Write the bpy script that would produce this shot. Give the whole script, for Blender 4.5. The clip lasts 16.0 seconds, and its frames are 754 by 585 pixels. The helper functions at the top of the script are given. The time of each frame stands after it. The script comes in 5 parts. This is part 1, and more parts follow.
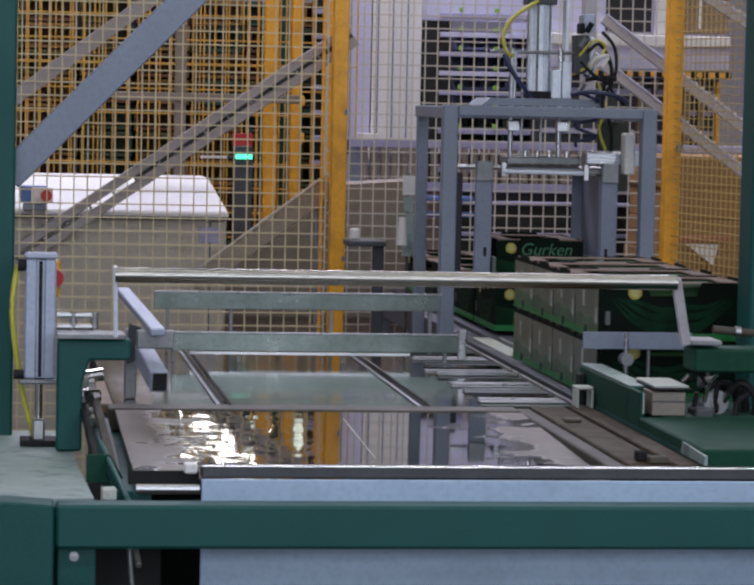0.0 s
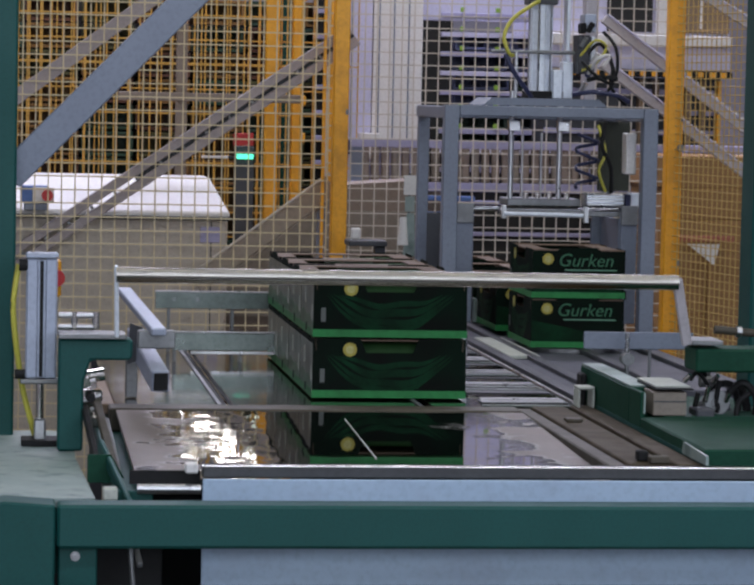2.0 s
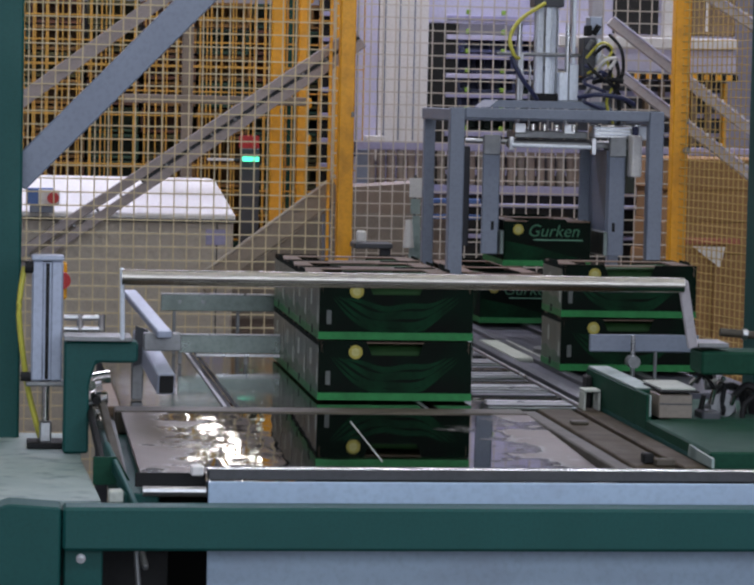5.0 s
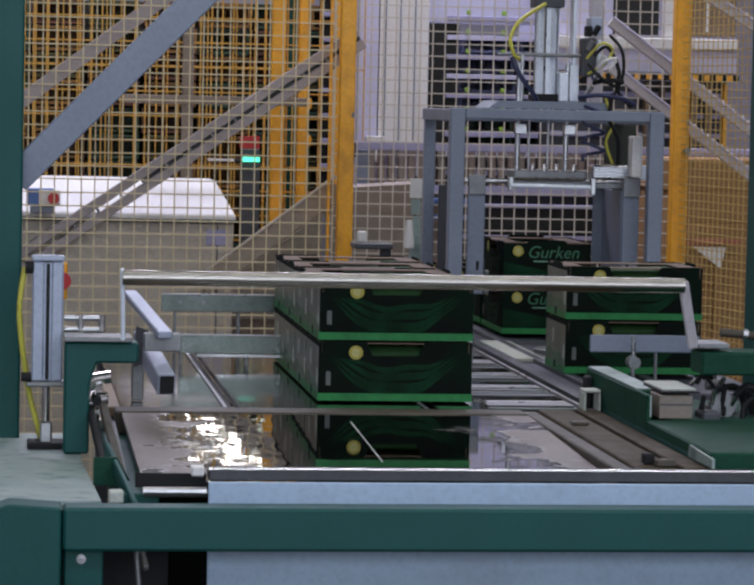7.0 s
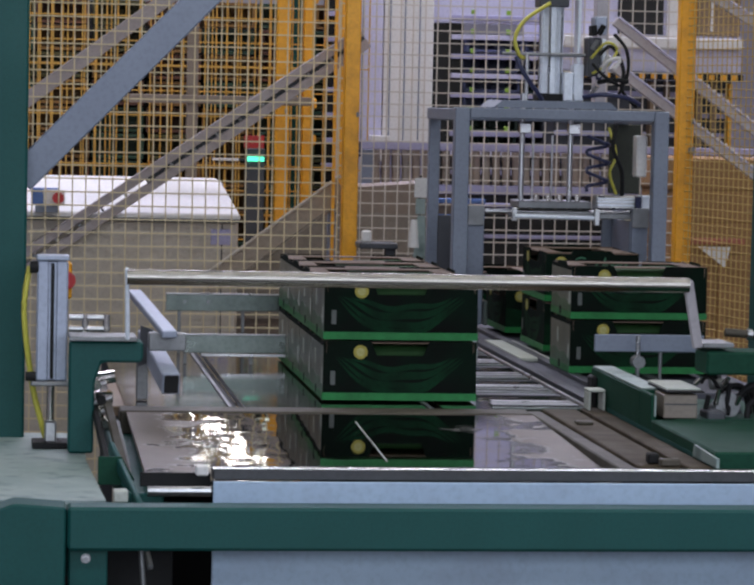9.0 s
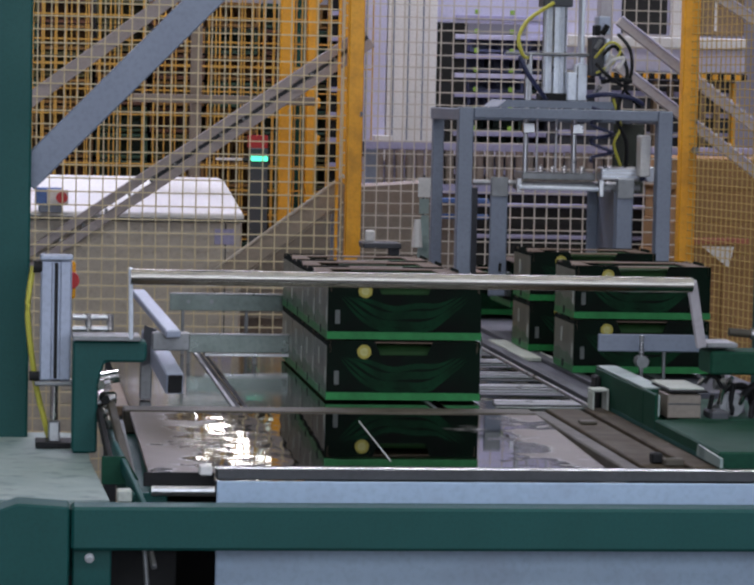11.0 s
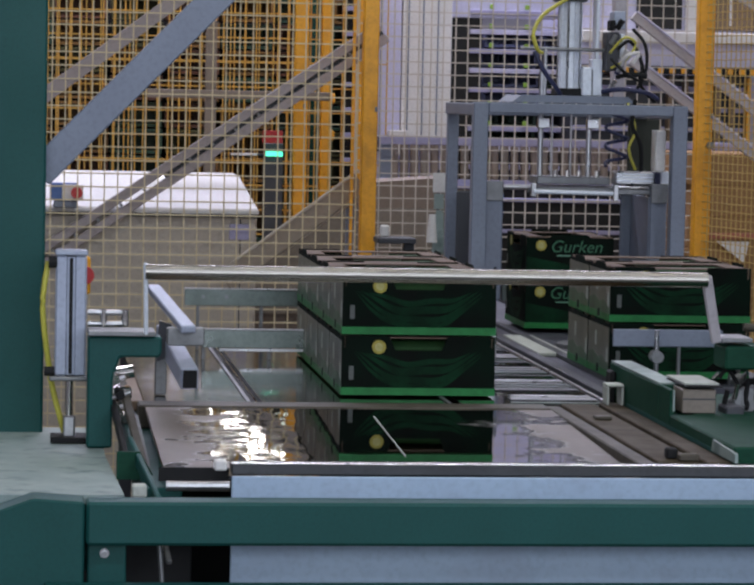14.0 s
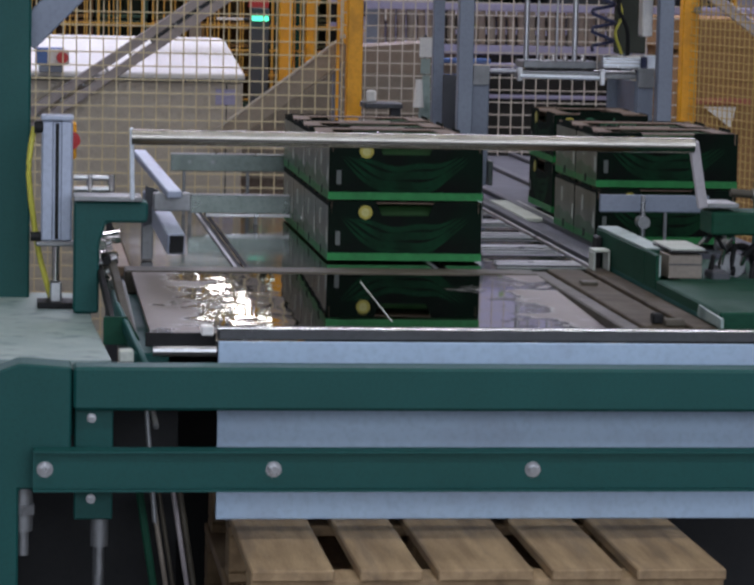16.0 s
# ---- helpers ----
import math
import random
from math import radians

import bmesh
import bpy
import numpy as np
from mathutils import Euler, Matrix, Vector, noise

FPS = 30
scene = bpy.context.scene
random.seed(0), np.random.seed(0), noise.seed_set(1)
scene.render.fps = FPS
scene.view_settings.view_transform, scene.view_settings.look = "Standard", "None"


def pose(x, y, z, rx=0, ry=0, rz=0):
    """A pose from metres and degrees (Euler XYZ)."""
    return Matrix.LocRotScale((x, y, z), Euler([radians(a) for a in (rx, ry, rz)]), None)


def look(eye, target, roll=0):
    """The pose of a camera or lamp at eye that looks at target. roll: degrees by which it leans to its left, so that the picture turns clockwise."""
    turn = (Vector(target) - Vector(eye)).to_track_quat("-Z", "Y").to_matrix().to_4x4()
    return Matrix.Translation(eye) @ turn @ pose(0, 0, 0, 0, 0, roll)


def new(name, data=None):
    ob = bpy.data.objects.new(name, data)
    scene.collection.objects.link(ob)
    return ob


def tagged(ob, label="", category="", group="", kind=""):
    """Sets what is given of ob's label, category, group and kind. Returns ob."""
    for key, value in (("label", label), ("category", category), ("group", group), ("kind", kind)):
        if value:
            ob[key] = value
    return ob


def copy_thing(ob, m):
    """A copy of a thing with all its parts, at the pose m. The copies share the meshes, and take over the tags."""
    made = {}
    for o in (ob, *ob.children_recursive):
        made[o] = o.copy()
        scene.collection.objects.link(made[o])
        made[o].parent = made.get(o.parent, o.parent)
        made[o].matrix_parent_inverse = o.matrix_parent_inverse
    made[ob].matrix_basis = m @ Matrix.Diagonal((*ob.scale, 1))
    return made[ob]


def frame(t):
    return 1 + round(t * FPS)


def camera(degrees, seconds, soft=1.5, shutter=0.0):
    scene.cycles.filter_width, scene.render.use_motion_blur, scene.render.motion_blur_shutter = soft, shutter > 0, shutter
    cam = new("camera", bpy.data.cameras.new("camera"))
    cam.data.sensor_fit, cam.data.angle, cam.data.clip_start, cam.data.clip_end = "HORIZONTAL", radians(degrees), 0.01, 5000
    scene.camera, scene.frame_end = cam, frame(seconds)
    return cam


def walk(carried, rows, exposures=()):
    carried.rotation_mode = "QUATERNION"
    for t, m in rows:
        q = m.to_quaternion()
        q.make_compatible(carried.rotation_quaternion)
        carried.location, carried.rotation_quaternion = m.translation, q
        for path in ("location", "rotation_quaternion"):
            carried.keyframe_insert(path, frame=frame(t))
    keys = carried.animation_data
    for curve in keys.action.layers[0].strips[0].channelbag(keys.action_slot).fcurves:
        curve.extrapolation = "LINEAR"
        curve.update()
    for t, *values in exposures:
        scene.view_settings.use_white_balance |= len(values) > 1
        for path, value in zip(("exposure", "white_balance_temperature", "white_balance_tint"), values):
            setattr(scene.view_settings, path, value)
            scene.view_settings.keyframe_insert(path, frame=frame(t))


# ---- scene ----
# ---- camera: a tripod with a long lens that pans a little and tilts at the end ----
cam = camera(14.88, 16.0, soft=2.6, shutter=0.4)
EYE = Vector((-0.809, -7.258, 1.762))
# seconds, pan to the right of +y, tilt down, lean (degrees)
SWING = [
    (0, 7.655, 3.835, 1.254), (0.5, 7.638, 3.837, 1.242), (1, 7.638, 3.838, 1.254),
    (1.5, 7.64, 3.841, 1.263), (2, 7.633, 3.838, 1.259), (2.5, 7.592, 3.812, 1.268),
    (3, 7.644, 3.803, 1.239), (3.5, 7.571, 3.801, 1.234), (4, 7.514, 3.798, 1.251),
    (6.5, 7.531, 3.782, 1.275), (7, 7.511, 3.782, 1.272), (7.5, 7.498, 3.783, 1.27),
    (8, 7.478, 3.79, 1.293), (8.5, 7.454, 3.794, 1.27), (9, 7.421, 3.794, 1.278),
    (11.5, 7.292, 3.806, 1.259), (12, 7.18, 3.81, 1.225), (12.5, 7.098, 3.813, 1.233),
    (13, 7.041, 3.847, 1.252), (13.5, 7.041, 3.862, 1.254), (14, 7.057, 3.904, 1.245),
    (14.5, 7.075, 4.078, 1.259), (15, 7.178, 4.714, 1.229), (15.5, 7.264, 5.58, 1.232),
    (16, 7.385, 6.569, 1.287),
]


def aim(pan, tilt, lean):
    a, b = radians(pan), radians(tilt)
    way = Vector((math.sin(a) * math.cos(b), math.cos(a) * math.cos(b), -math.sin(b)))
    return look(EYE, EYE + way, lean)


walk(cam, [(t, aim(a, b, c)) for t, a, b, c in SWING])

# ---- light: hall lamps under a bright roof ----
world = bpy.data.worlds.new("hall_air")
scene.world = world
world.use_nodes = True
world.node_tree.nodes["Background"].inputs[0].default_value = (0.62, 0.66, 0.9, 1)
world.node_tree.nodes["Background"].inputs[1].default_value = 0.25
scene.view_settings.exposure = -0.46


def ceiling_lamp(x, y, z, sx, sy, watts, colour):
    lamp = bpy.data.lights.new("hall_lamp", "AREA")
    lamp.shape, lamp.size, lamp.size_y, lamp.energy, lamp.color = "RECTANGLE", sx, sy, watts, colour
    ob = new("hall_lamp", lamp)
    ob.matrix_world = pose(x, y, z)
    return ob


COOL = (0.78, 0.85, 1.0)
WARM = (0.93, 0.94, 0.89)
VIOLET = (0.78, 0.78, 1.0)
for ly, watts, tone in ((-8.6, 170, COOL), (-5.2, 220, COOL), (-1.2, 110, WARM), (2.4, 115, WARM), (5.6, 415, VIOLET), (9.5, 570, VIOLET)):
    ceiling_lamp(0.6, ly, 5.55, 9.0, 0.45, watts, tone)

# unseen low fill lamp added behind the camera, for faces turned forward
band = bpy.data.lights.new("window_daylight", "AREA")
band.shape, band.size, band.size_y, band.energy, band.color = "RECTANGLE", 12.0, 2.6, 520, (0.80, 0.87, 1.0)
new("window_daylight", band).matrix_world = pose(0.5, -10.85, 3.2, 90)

# ---- materials ----


def material(name, base, rough=0.5, metal=0.0, second=None, scale=8.0, amount=0.5, bump=0.0, fine=90.0, spread=(0.35, 0.65), stretch=(1, 1, 1), island=0.0, emit=0.0, spec=0.5, dirt=None):
    """Base colour mottled at two scales, with fine relief."""
    m = bpy.data.materials.new(name)
    m.use_nodes = True
    nt = m.node_tree
    b = nt.nodes["Principled BSDF"]
    b.inputs["Roughness"].default_value, b.inputs["Metallic"].default_value = rough, metal
    b.inputs["Specular IOR Level"].default_value = spec
    tc = nt.nodes.new("ShaderNodeTexCoord")
    mp = nt.nodes.new("ShaderNodeMapping")
    mp.inputs["Scale"].default_value = stretch
    nt.links.new(tc.outputs["Object"], mp.inputs["Vector"])

    def noise_node(s, detail):
        n = nt.nodes.new("ShaderNodeTexNoise")
        n.inputs["Scale"].default_value, n.inputs["Detail"].default_value = s, detail
        nt.links.new(mp.outputs["Vector"], n.inputs["Vector"])
        return n

    def mix(fac, a, c):
        x = nt.nodes.new("ShaderNodeMix")
        x.data_type = "RGBA"
        for sock, v in ((x.inputs[0], fac), (x.inputs[6], a), (x.inputs[7], c)):
            if hasattr(v, "is_linked"):
                nt.links.new(v, sock)
            else:
                sock.default_value = v if isinstance(v, float) else (*v, 1)
        return x.outputs[2]

    second = second or tuple(c * 0.72 for c in base)
    big, small = noise_node(scale, 5), noise_node(fine, 3)
    ramp = nt.nodes.new("ShaderNodeMapRange")
    ramp.inputs[1].default_value, ramp.inputs[2].default_value, ramp.inputs[4].default_value = spread[0], spread[1], amount
    nt.links.new(big.outputs["Fac"], ramp.inputs[0])
    col = mix(ramp.outputs[0], base, second)
    ramp2 = nt.nodes.new("ShaderNodeMapRange")
    ramp2.inputs[1].default_value, ramp2.inputs[2].default_value, ramp2.inputs[4].default_value = 0.45, 0.75, 0.35
    nt.links.new(small.outputs["Fac"], ramp2.inputs[0])
    col = mix(ramp2.outputs[0], col, tuple(c * 0.7 for c in second))
    if dirt:
        d = noise_node(dirt[1], 6)
        r3 = nt.nodes.new("ShaderNodeMapRange")
        r3.inputs[1].default_value, r3.inputs[2].default_value, r3.inputs[4].default_value = 0.52, 0.7, dirt[2]
        nt.links.new(d.outputs["Fac"], r3.inputs[0])
        col = mix(r3.outputs[0], col, dirt[0])
    if island:
        info = nt.nodes.new("ShaderNodeObjectInfo")
        geo = nt.nodes.new("ShaderNodeNewGeometry")
        add = nt.nodes.new("ShaderNodeMath")
        add.operation = "ADD"
        nt.links.new(info.outputs["Random"], add.inputs[0])
        nt.links.new(geo.outputs["Random Per Island"], add.inputs[1])
        fr = nt.nodes.new("ShaderNodeMath")
        fr.operation = "FRACT"
        nt.links.new(add.outputs[0], fr.inputs[0])
        sc = nt.nodes.new("ShaderNodeMath")
        sc.operation = "MULTIPLY"
        sc.inputs[1].default_value = island
        nt.links.new(fr.outputs[0], sc.inputs[0])
        col = mix(sc.outputs[0], col, tuple(c * 0.35 for c in second))
    nt.links.new(col, b.inputs["Base Color"])
    rr = nt.nodes.new("ShaderNodeMapRange")
    rr.inputs[3].default_value, rr.inputs[4].default_value = max(0.02, rough - 0.08), min(1, rough + 0.12)
    nt.links.new(big.outputs["Fac"], rr.inputs[0])
    nt.links.new(rr.outputs[0], b.inputs["Roughness"])
    if bump:
        bp = nt.nodes.new("ShaderNodeBump")
        bp.inputs["Strength"].default_value, bp.inputs["Distance"].default_value = bump, 0.002
        nt.links.new(small.outputs["Fac"], bp.inputs["Height"])
        nt.links.new(bp.outputs[0], b.inputs["Normal"])
    if emit:
        b.inputs["Emission Color"].default_value = (*base, 1)
        b.inputs["Emission Strength"].default_value = emit
    return m


GREEN = material("machine_green_paint", (0.007, 0.074, 0.066), 0.5, second=(0.006, 0.06, 0.053), scale=5, bump=0.06, fine=160, spec=0.3)
GREEN_TOP = material("pale_stained_green", (0.24, 0.31, 0.29), 0.5, second=(0.34, 0.40, 0.37), scale=14, amount=0.8, bump=0.1, dirt=((0.03, 0.07, 0.062), 16, 0.55))
GREEN_DARK = material("guide_green_paint", (0.011, 0.06, 0.035), 0.6, second=(0.009, 0.04, 0.024), scale=6, bump=0.05, spec=0.12)
GREY = material("grey_lilac_paint", (0.2, 0.228, 0.29), 0.45, second=(0.17, 0.19, 0.245), scale=6, bump=0.05)
GREY_DARK = material("dark_grey_plate", (0.045, 0.047, 0.055), 0.5, second=(0.07, 0.07, 0.08), scale=12)
DRAPE = material("pale_blue_panel", (0.42, 0.54, 0.68), 0.42, second=(0.37, 0.48, 0.62), scale=3, amount=0.6, bump=0.03, dirt=((0.3, 0.33, 0.42), 10, 0.25))
STEEL = material("brushed_steel", (0.55, 0.55, 0.56), 0.28, 1.0, second=(0.42, 0.42, 0.43), scale=20, bump=0.05)
STEEL_DULL = material("dull_galvanised", (0.27, 0.275, 0.28), 0.5, 0.7, second=(0.19, 0.19, 0.195), scale=16, bump=0.06)
CHROME = material("polished_chrome", (0.82, 0.78, 0.72), 0.13, 1.0, second=(0.74, 0.71, 0.66), scale=8)
GUARD = material("worn_chrome_tube", (0.34, 0.315, 0.28), 0.17, 1.0, second=(0.3, 0.28, 0.245), scale=2.5, fine=900)
EDGE = material("dark_steel_edge", (0.075, 0.076, 0.08), 0.5, 0.4, second=(0.05, 0.05, 0.054), scale=9)
OLIVE = material("dark_olive_plate", (0.03, 0.034, 0.02), 0.6, second=(0.02, 0.023, 0.014), scale=9)
SHEET = material("worn_steel_sheet", (0.15, 0.118, 0.088), 0.5, 0.2, second=(0.105, 0.082, 0.06), scale=4, amount=0.8, dirt=((0.075, 0.06, 0.048), 5, 0.5))


def polish(m):
    """An oily, mirror-like patch with a ragged rim in the middle of the sheet."""
    nt = m.node_tree
    b = nt.nodes["Principled BSDF"]
    tc = nt.nodes.new("ShaderNodeTexCoord")
    sep = nt.nodes.new("ShaderNodeSeparateXYZ")
    nt.links.new(tc.outputs["Object"], sep.inputs[0])
    nz = nt.nodes.new("ShaderNodeTexNoise")
    nz.inputs["Scale"].default_value, nz.inputs["Detail"].default_value = 9.0, 9.0
    nt.links.new(tc.outputs["Object"], nz.inputs["Vector"])

    def calc(op, a, c):
        n = nt.nodes.new("ShaderNodeMath")
        n.operation = op
        for k, v in ((0, a), (1, c)):
            if hasattr(v, "is_linked"):
                nt.links.new(v, n.inputs[k])
            else:
                n.inputs[k].default_value = v
        return n.outputs[0]

    across = calc("ABSOLUTE", calc("SUBTRACT", sep.outputs[0], -0.03), 0.0)
    wobble = calc("MULTIPLY", calc("SUBTRACT", nz.outputs["Fac"], 0.5), 0.75)
    edge = nt.nodes.new("ShaderNodeMapRange")
    edge.inputs[1].default_value, edge.inputs[2].default_value = 0.33, 0.45
    edge.inputs[3].default_value, edge.inputs[4].default_value = 1.0, 0.0
    nt.links.new(calc("ADD", across, wobble), edge.inputs[0])
    old = b.inputs["Base Color"].links[0].from_socket
    mx = nt.nodes.new("ShaderNodeMix")
    mx.data_type = "RGBA"
    nt.links.new(edge.outputs[0], mx.inputs[0])
    nt.links.new(old, mx.inputs[6])
    mx.inputs[7].default_value = (0.21, 0.215, 0.205, 1)
    nt.links.new(mx.outputs[2], b.inputs["Base Color"])
    nt.links.new(calc("ADD", calc("MULTIPLY", edge.outputs[0], 0.75), 0.25), b.inputs["Metallic"])
    nt.links.new(calc("SUBTRACT", 0.42, calc("MULTIPLY", edge.outputs[0], 0.392)), b.inputs["Roughness"])

    # shallow dents where the sheet has been trodden
    dent = nt.nodes.new("ShaderNodeTexNoise")
    dent.inputs["Scale"].default_value, dent.inputs["Detail"].default_value = 26.0, 0.6
    flat = nt.nodes.new("ShaderNodeMapping")
    flat.inputs["Scale"].default_value = (1.0, 0.45, 1.0)
    nt.links.new(tc.outputs["Object"], flat.inputs["Vector"])
    nt.links.new(flat.outputs["Vector"], dent.inputs["Vector"])
    zone = nt.nodes.new("ShaderNodeMapRange")
    zone.inputs[1].default_value, zone.inputs[2].default_value = -0.15, -0.08
    zone.inputs[3].default_value, zone.inputs[4].default_value = 0.22, 0.012
    nt.links.new(sep.outputs[0], zone.inputs[0])
    bp = nt.nodes.new("ShaderNodeBump")
    bp.inputs["Distance"].default_value = 0.0016
    nt.links.new(zone.outputs[0], bp.inputs["Strength"])
    nt.links.new(dent.outputs["Fac"], bp.inputs["Height"])
    nt.links.new(bp.outputs[0], b.inputs["Normal"])


polish(SHEET)
DECK = material("polished_deck_steel", (0.21, 0.2, 0.185), 0.05, 1.0, second=(0.15, 0.135, 0.115), scale=5, amount=0.8)
STAINLESS = material("smeared_stainless", (0.2, 0.23, 0.215), 0.28, 0.9, second=(0.11, 0.135, 0.12), scale=7, amount=0.9, bump=0.05)
BED = material("dark_lilac_bed", (0.068, 0.07, 0.09), 0.6, second=(0.05, 0.051, 0.066), scale=6)
VOID = material("machine_inside_shade", (0.02, 0.02, 0.021), 0.8)
BROWN_METAL = material("rusty_brown_frame", (0.075, 0.062, 0.043), 0.6, 0.1, second=(0.045, 0.037, 0.025), scale=14, amount=0.8, bump=0.1)
RAIL_BROWN = material("pale_brown_rail", (0.078, 0.058, 0.034), 0.65, 0.0, second=(0.048, 0.035, 0.02), scale=14, amount=0.8, bump=0.1, spec=0.15)
YELLOW = material("safety_yellow_paint", (0.9, 0.41, 0.012), 0.42, second=(0.75, 0.32, 0.01), scale=6, bump=0.04, dirt=((0.3, 0.14, 0.02), 12, 0.3))
WIRE = material("cream_yellow_wire", (0.7, 0.58, 0.36), 0.5, second=(0.56, 0.45, 0.27), scale=4)
WIRE_PALE = material("pale_cream_wire", (0.64, 0.57, 0.5), 0.5, second=(0.46, 0.41, 0.34), scale=4)
WIRE_SIDE = material("pale_amber_wire", (0.62, 0.43, 0.14), 0.5, second=(0.5, 0.33, 0.1), scale=4)
WIRE_FAR = material("amber_wire", (0.75, 0.43, 0.08), 0.5, second=(0.55, 0.28, 0.04), scale=4)
BEIGE = material("beige_cabinet_paint", (0.5, 0.44, 0.37), 0.5, second=(0.44, 0.385, 0.32), scale=4, bump=0.04, dirt=((0.3, 0.25, 0.2), 7, 0.25))
WHITE = material("off_white_paint", (0.76, 0.73, 0.7), 0.45, second=(0.66, 0.63, 0.6), scale=5)
LILAC_PALE = material("pale_lilac_panel", (0.6, 0.58, 0.74), 0.55, second=(0.49, 0.47, 0.62), scale=3)
LILAC = material("lilac_panel", (0.4, 0.38, 0.57), 0.55, second=(0.33, 0.31, 0.47), scale=3)
BLACK = material("black_rubber", (0.012, 0.012, 0.013), 0.65, second=(0.022, 0.021, 0.02), scale=20, spec=0.2)
RED = material("red_plastic", (0.55, 0.02, 0.02), 0.4)
RED_DULL = material("dull_red_paint", (0.4, 0.13, 0.08), 0.6)
LIME = material("lime_plastic", (0.3, 0.5, 0.06), 0.5)
BLUE = material("blue_plastic", (0.08, 0.16, 0.42), 0.45)
SIGNAL = material("green_signal_lamp", (0.1, 0.9, 0.55), 0.4, emit=2.2)
CARD = material("printed_black_card", (0.005, 0.006, 0.005), 0.75, second=(0.004, 0.012, 0.007), scale=9, amount=0.9, spec=0.07)
CARD_GREEN = material("printed_green_card", (0.022, 0.22, 0.055), 0.4, second=(0.014, 0.12, 0.03), scale=14, amount=0.7, spec=0.25)
CARD_SWOOSH = material("printed_leaf_green", (0.006, 0.036, 0.015), 0.7, second=(0.005, 0.016, 0.008), scale=18, amount=0.9, spec=0.08)
CARD_SIDE = material("printed_side_card", (0.1, 0.102, 0.075), 0.3, second=(0.065, 0.078, 0.052), scale=9, amount=0.8, spread=(0.3, 0.6), spec=0.9)
CARD_SIDE_LEAF = material("printed_side_leaf", (0.03, 0.12, 0.045), 0.35, second=(0.04, 0.07, 0.035), scale=16, amount=0.9)
CARD_RAW = material("raw_brown_card", (0.17, 0.115, 0.08), 0.8, second=(0.12, 0.08, 0.055), scale=14, bump=0.1)
SLOT_PALE = material("pale_card_edge", (0.5, 0.52, 0.46), 0.7)
DISC = material("yellow_print", (0.43, 0.36, 0.075), 0.6, second=(0.3, 0.26, 0.055), scale=70, amount=0.9, spec=0.2)
DISC_CORE = material("pale_olive_print", (0.36, 0.33, 0.12), 0.6, second=(0.5, 0.46, 0.2), scale=110, amount=0.9, spec=0.2)
LETTER = material("light_green_print", (0.02, 0.125, 0.055), 0.5)
RULE = material("pale_green_print", (0.13, 0.30, 0.19), 0.5)
CUCUMBER = material("cucumber_skin", (0.02, 0.06, 0.018), 0.65, second=(0.035, 0.085, 0.025), scale=30, spec=0.15)
SLOT_DIM = material("dim_card_edge", (0.12, 0.13, 0.12), 0.7)
WOOD = material("pallet_wood", (0.4, 0.27, 0.145), 0.75, second=(0.22, 0.14, 0.072), scale=5, amount=0.85, bump=0.3, fine=60, stretch=(6, 0.7, 6), island=0.25, dirt=((0.12, 0.085, 0.06), 4, 0.5))
CONCRETE = material("grey_concrete", (0.17, 0.165, 0.16), 0.65, second=(0.12, 0.115, 0.11), scale=2, bump=0.15)
PLASTER = material("hall_wall_paint", (0.42, 0.4, 0.45), 0.8, second=(0.36, 0.345, 0.39), scale=1.5, bump=0.1)
ROOF = material("roof_lining", (0.6, 0.6, 0.66), 0.8, second=(0.5, 0.5, 0.55), scale=1)
CRATE_BROWN = material("brown_plastic_crate", (0.15, 0.075, 0.02), 0.55, second=(0.27, 0.135, 0.028), scale=5, amount=0.9, island=0.75)
CRATE_RUST = material("rust_red_crate", (0.17, 0.06, 0.025), 0.55, second=(0.09, 0.035, 0.018), scale=5, amount=0.9, island=0.6)
CRATE_OLIVE = material("olive_crate", (0.13, 0.12, 0.03), 0.55, second=(0.07, 0.065, 0.02), scale=5, amount=0.9, island=0.6)
# near-black backing that stands in for shade in gaps and openings
DARK_BACKING = material("dark_shade_backing", (0.012, 0.011, 0.01), 0.7)
CRATE_GREEN = material("green_plastic_crate", (0.025, 0.075, 0.04), 0.5, second=(0.02, 0.05, 0.03), scale=6, island=0.5)
CRATE_BLUE = material("blue_grey_crate", (0.15, 0.17, 0.33), 0.5, second=(0.08, 0.09, 0.17), scale=6, island=0.5)
TAN = material("tan_wood_board", (0.33, 0.185, 0.075), 0.7, second=(0.3, 0.16, 0.06), scale=3, stretch=(1, 1, 5), bump=0.1)
TAN_DARK = material("brown_worn_board", (0.24, 0.16, 0.1), 0.6, second=(0.17, 0.11, 0.065), scale=6, bump=0.1)
BEIGE_DULL = material("lit_beige_band", (0.33, 0.27, 0.215), 0.6, second=(0.27, 0.22, 0.17), scale=5)
TAUPE = material("taupe_sensor_box", (0.24, 0.2, 0.16), 0.5, second=(0.17, 0.14, 0.11), scale=12)
RAIL_OLD = material("taupe_rail", (0.36, 0.315, 0.32), 0.5, second=(0.28, 0.245, 0.25), scale=5)
RAIL = material("taupe_lilac_rail", (0.5, 0.455, 0.475), 0.5, second=(0.4, 0.365, 0.375), scale=5)
CHUTE = material("taupe_belt_cover", (0.25, 0.195, 0.155), 0.6, second=(0.2, 0.155, 0.12), scale=4)
ALU_GREY = material("grey_aluminium", (0.4, 0.44, 0.54), 0.42, 0.2, second=(0.33, 0.36, 0.45), scale=10)
TUBE = material("lit_tube", (1.0, 0.97, 0.92), 0.5, emit=30.0)
PANE = material("frosted_pane", (0.6, 0.66, 0.7), 0.3)
HOSE_YELLOW = material("yellow_air_hose", (0.6, 0.55, 0.08), 0.4)
HOSE_BLUE = material("dark_blue_air_hose", (0.03, 0.035, 0.09), 0.35)
ALU = material("bright_aluminium", (0.82, 0.86, 0.93), 0.36, 0.1, second=(0.6, 0.65, 0.73), scale=10)

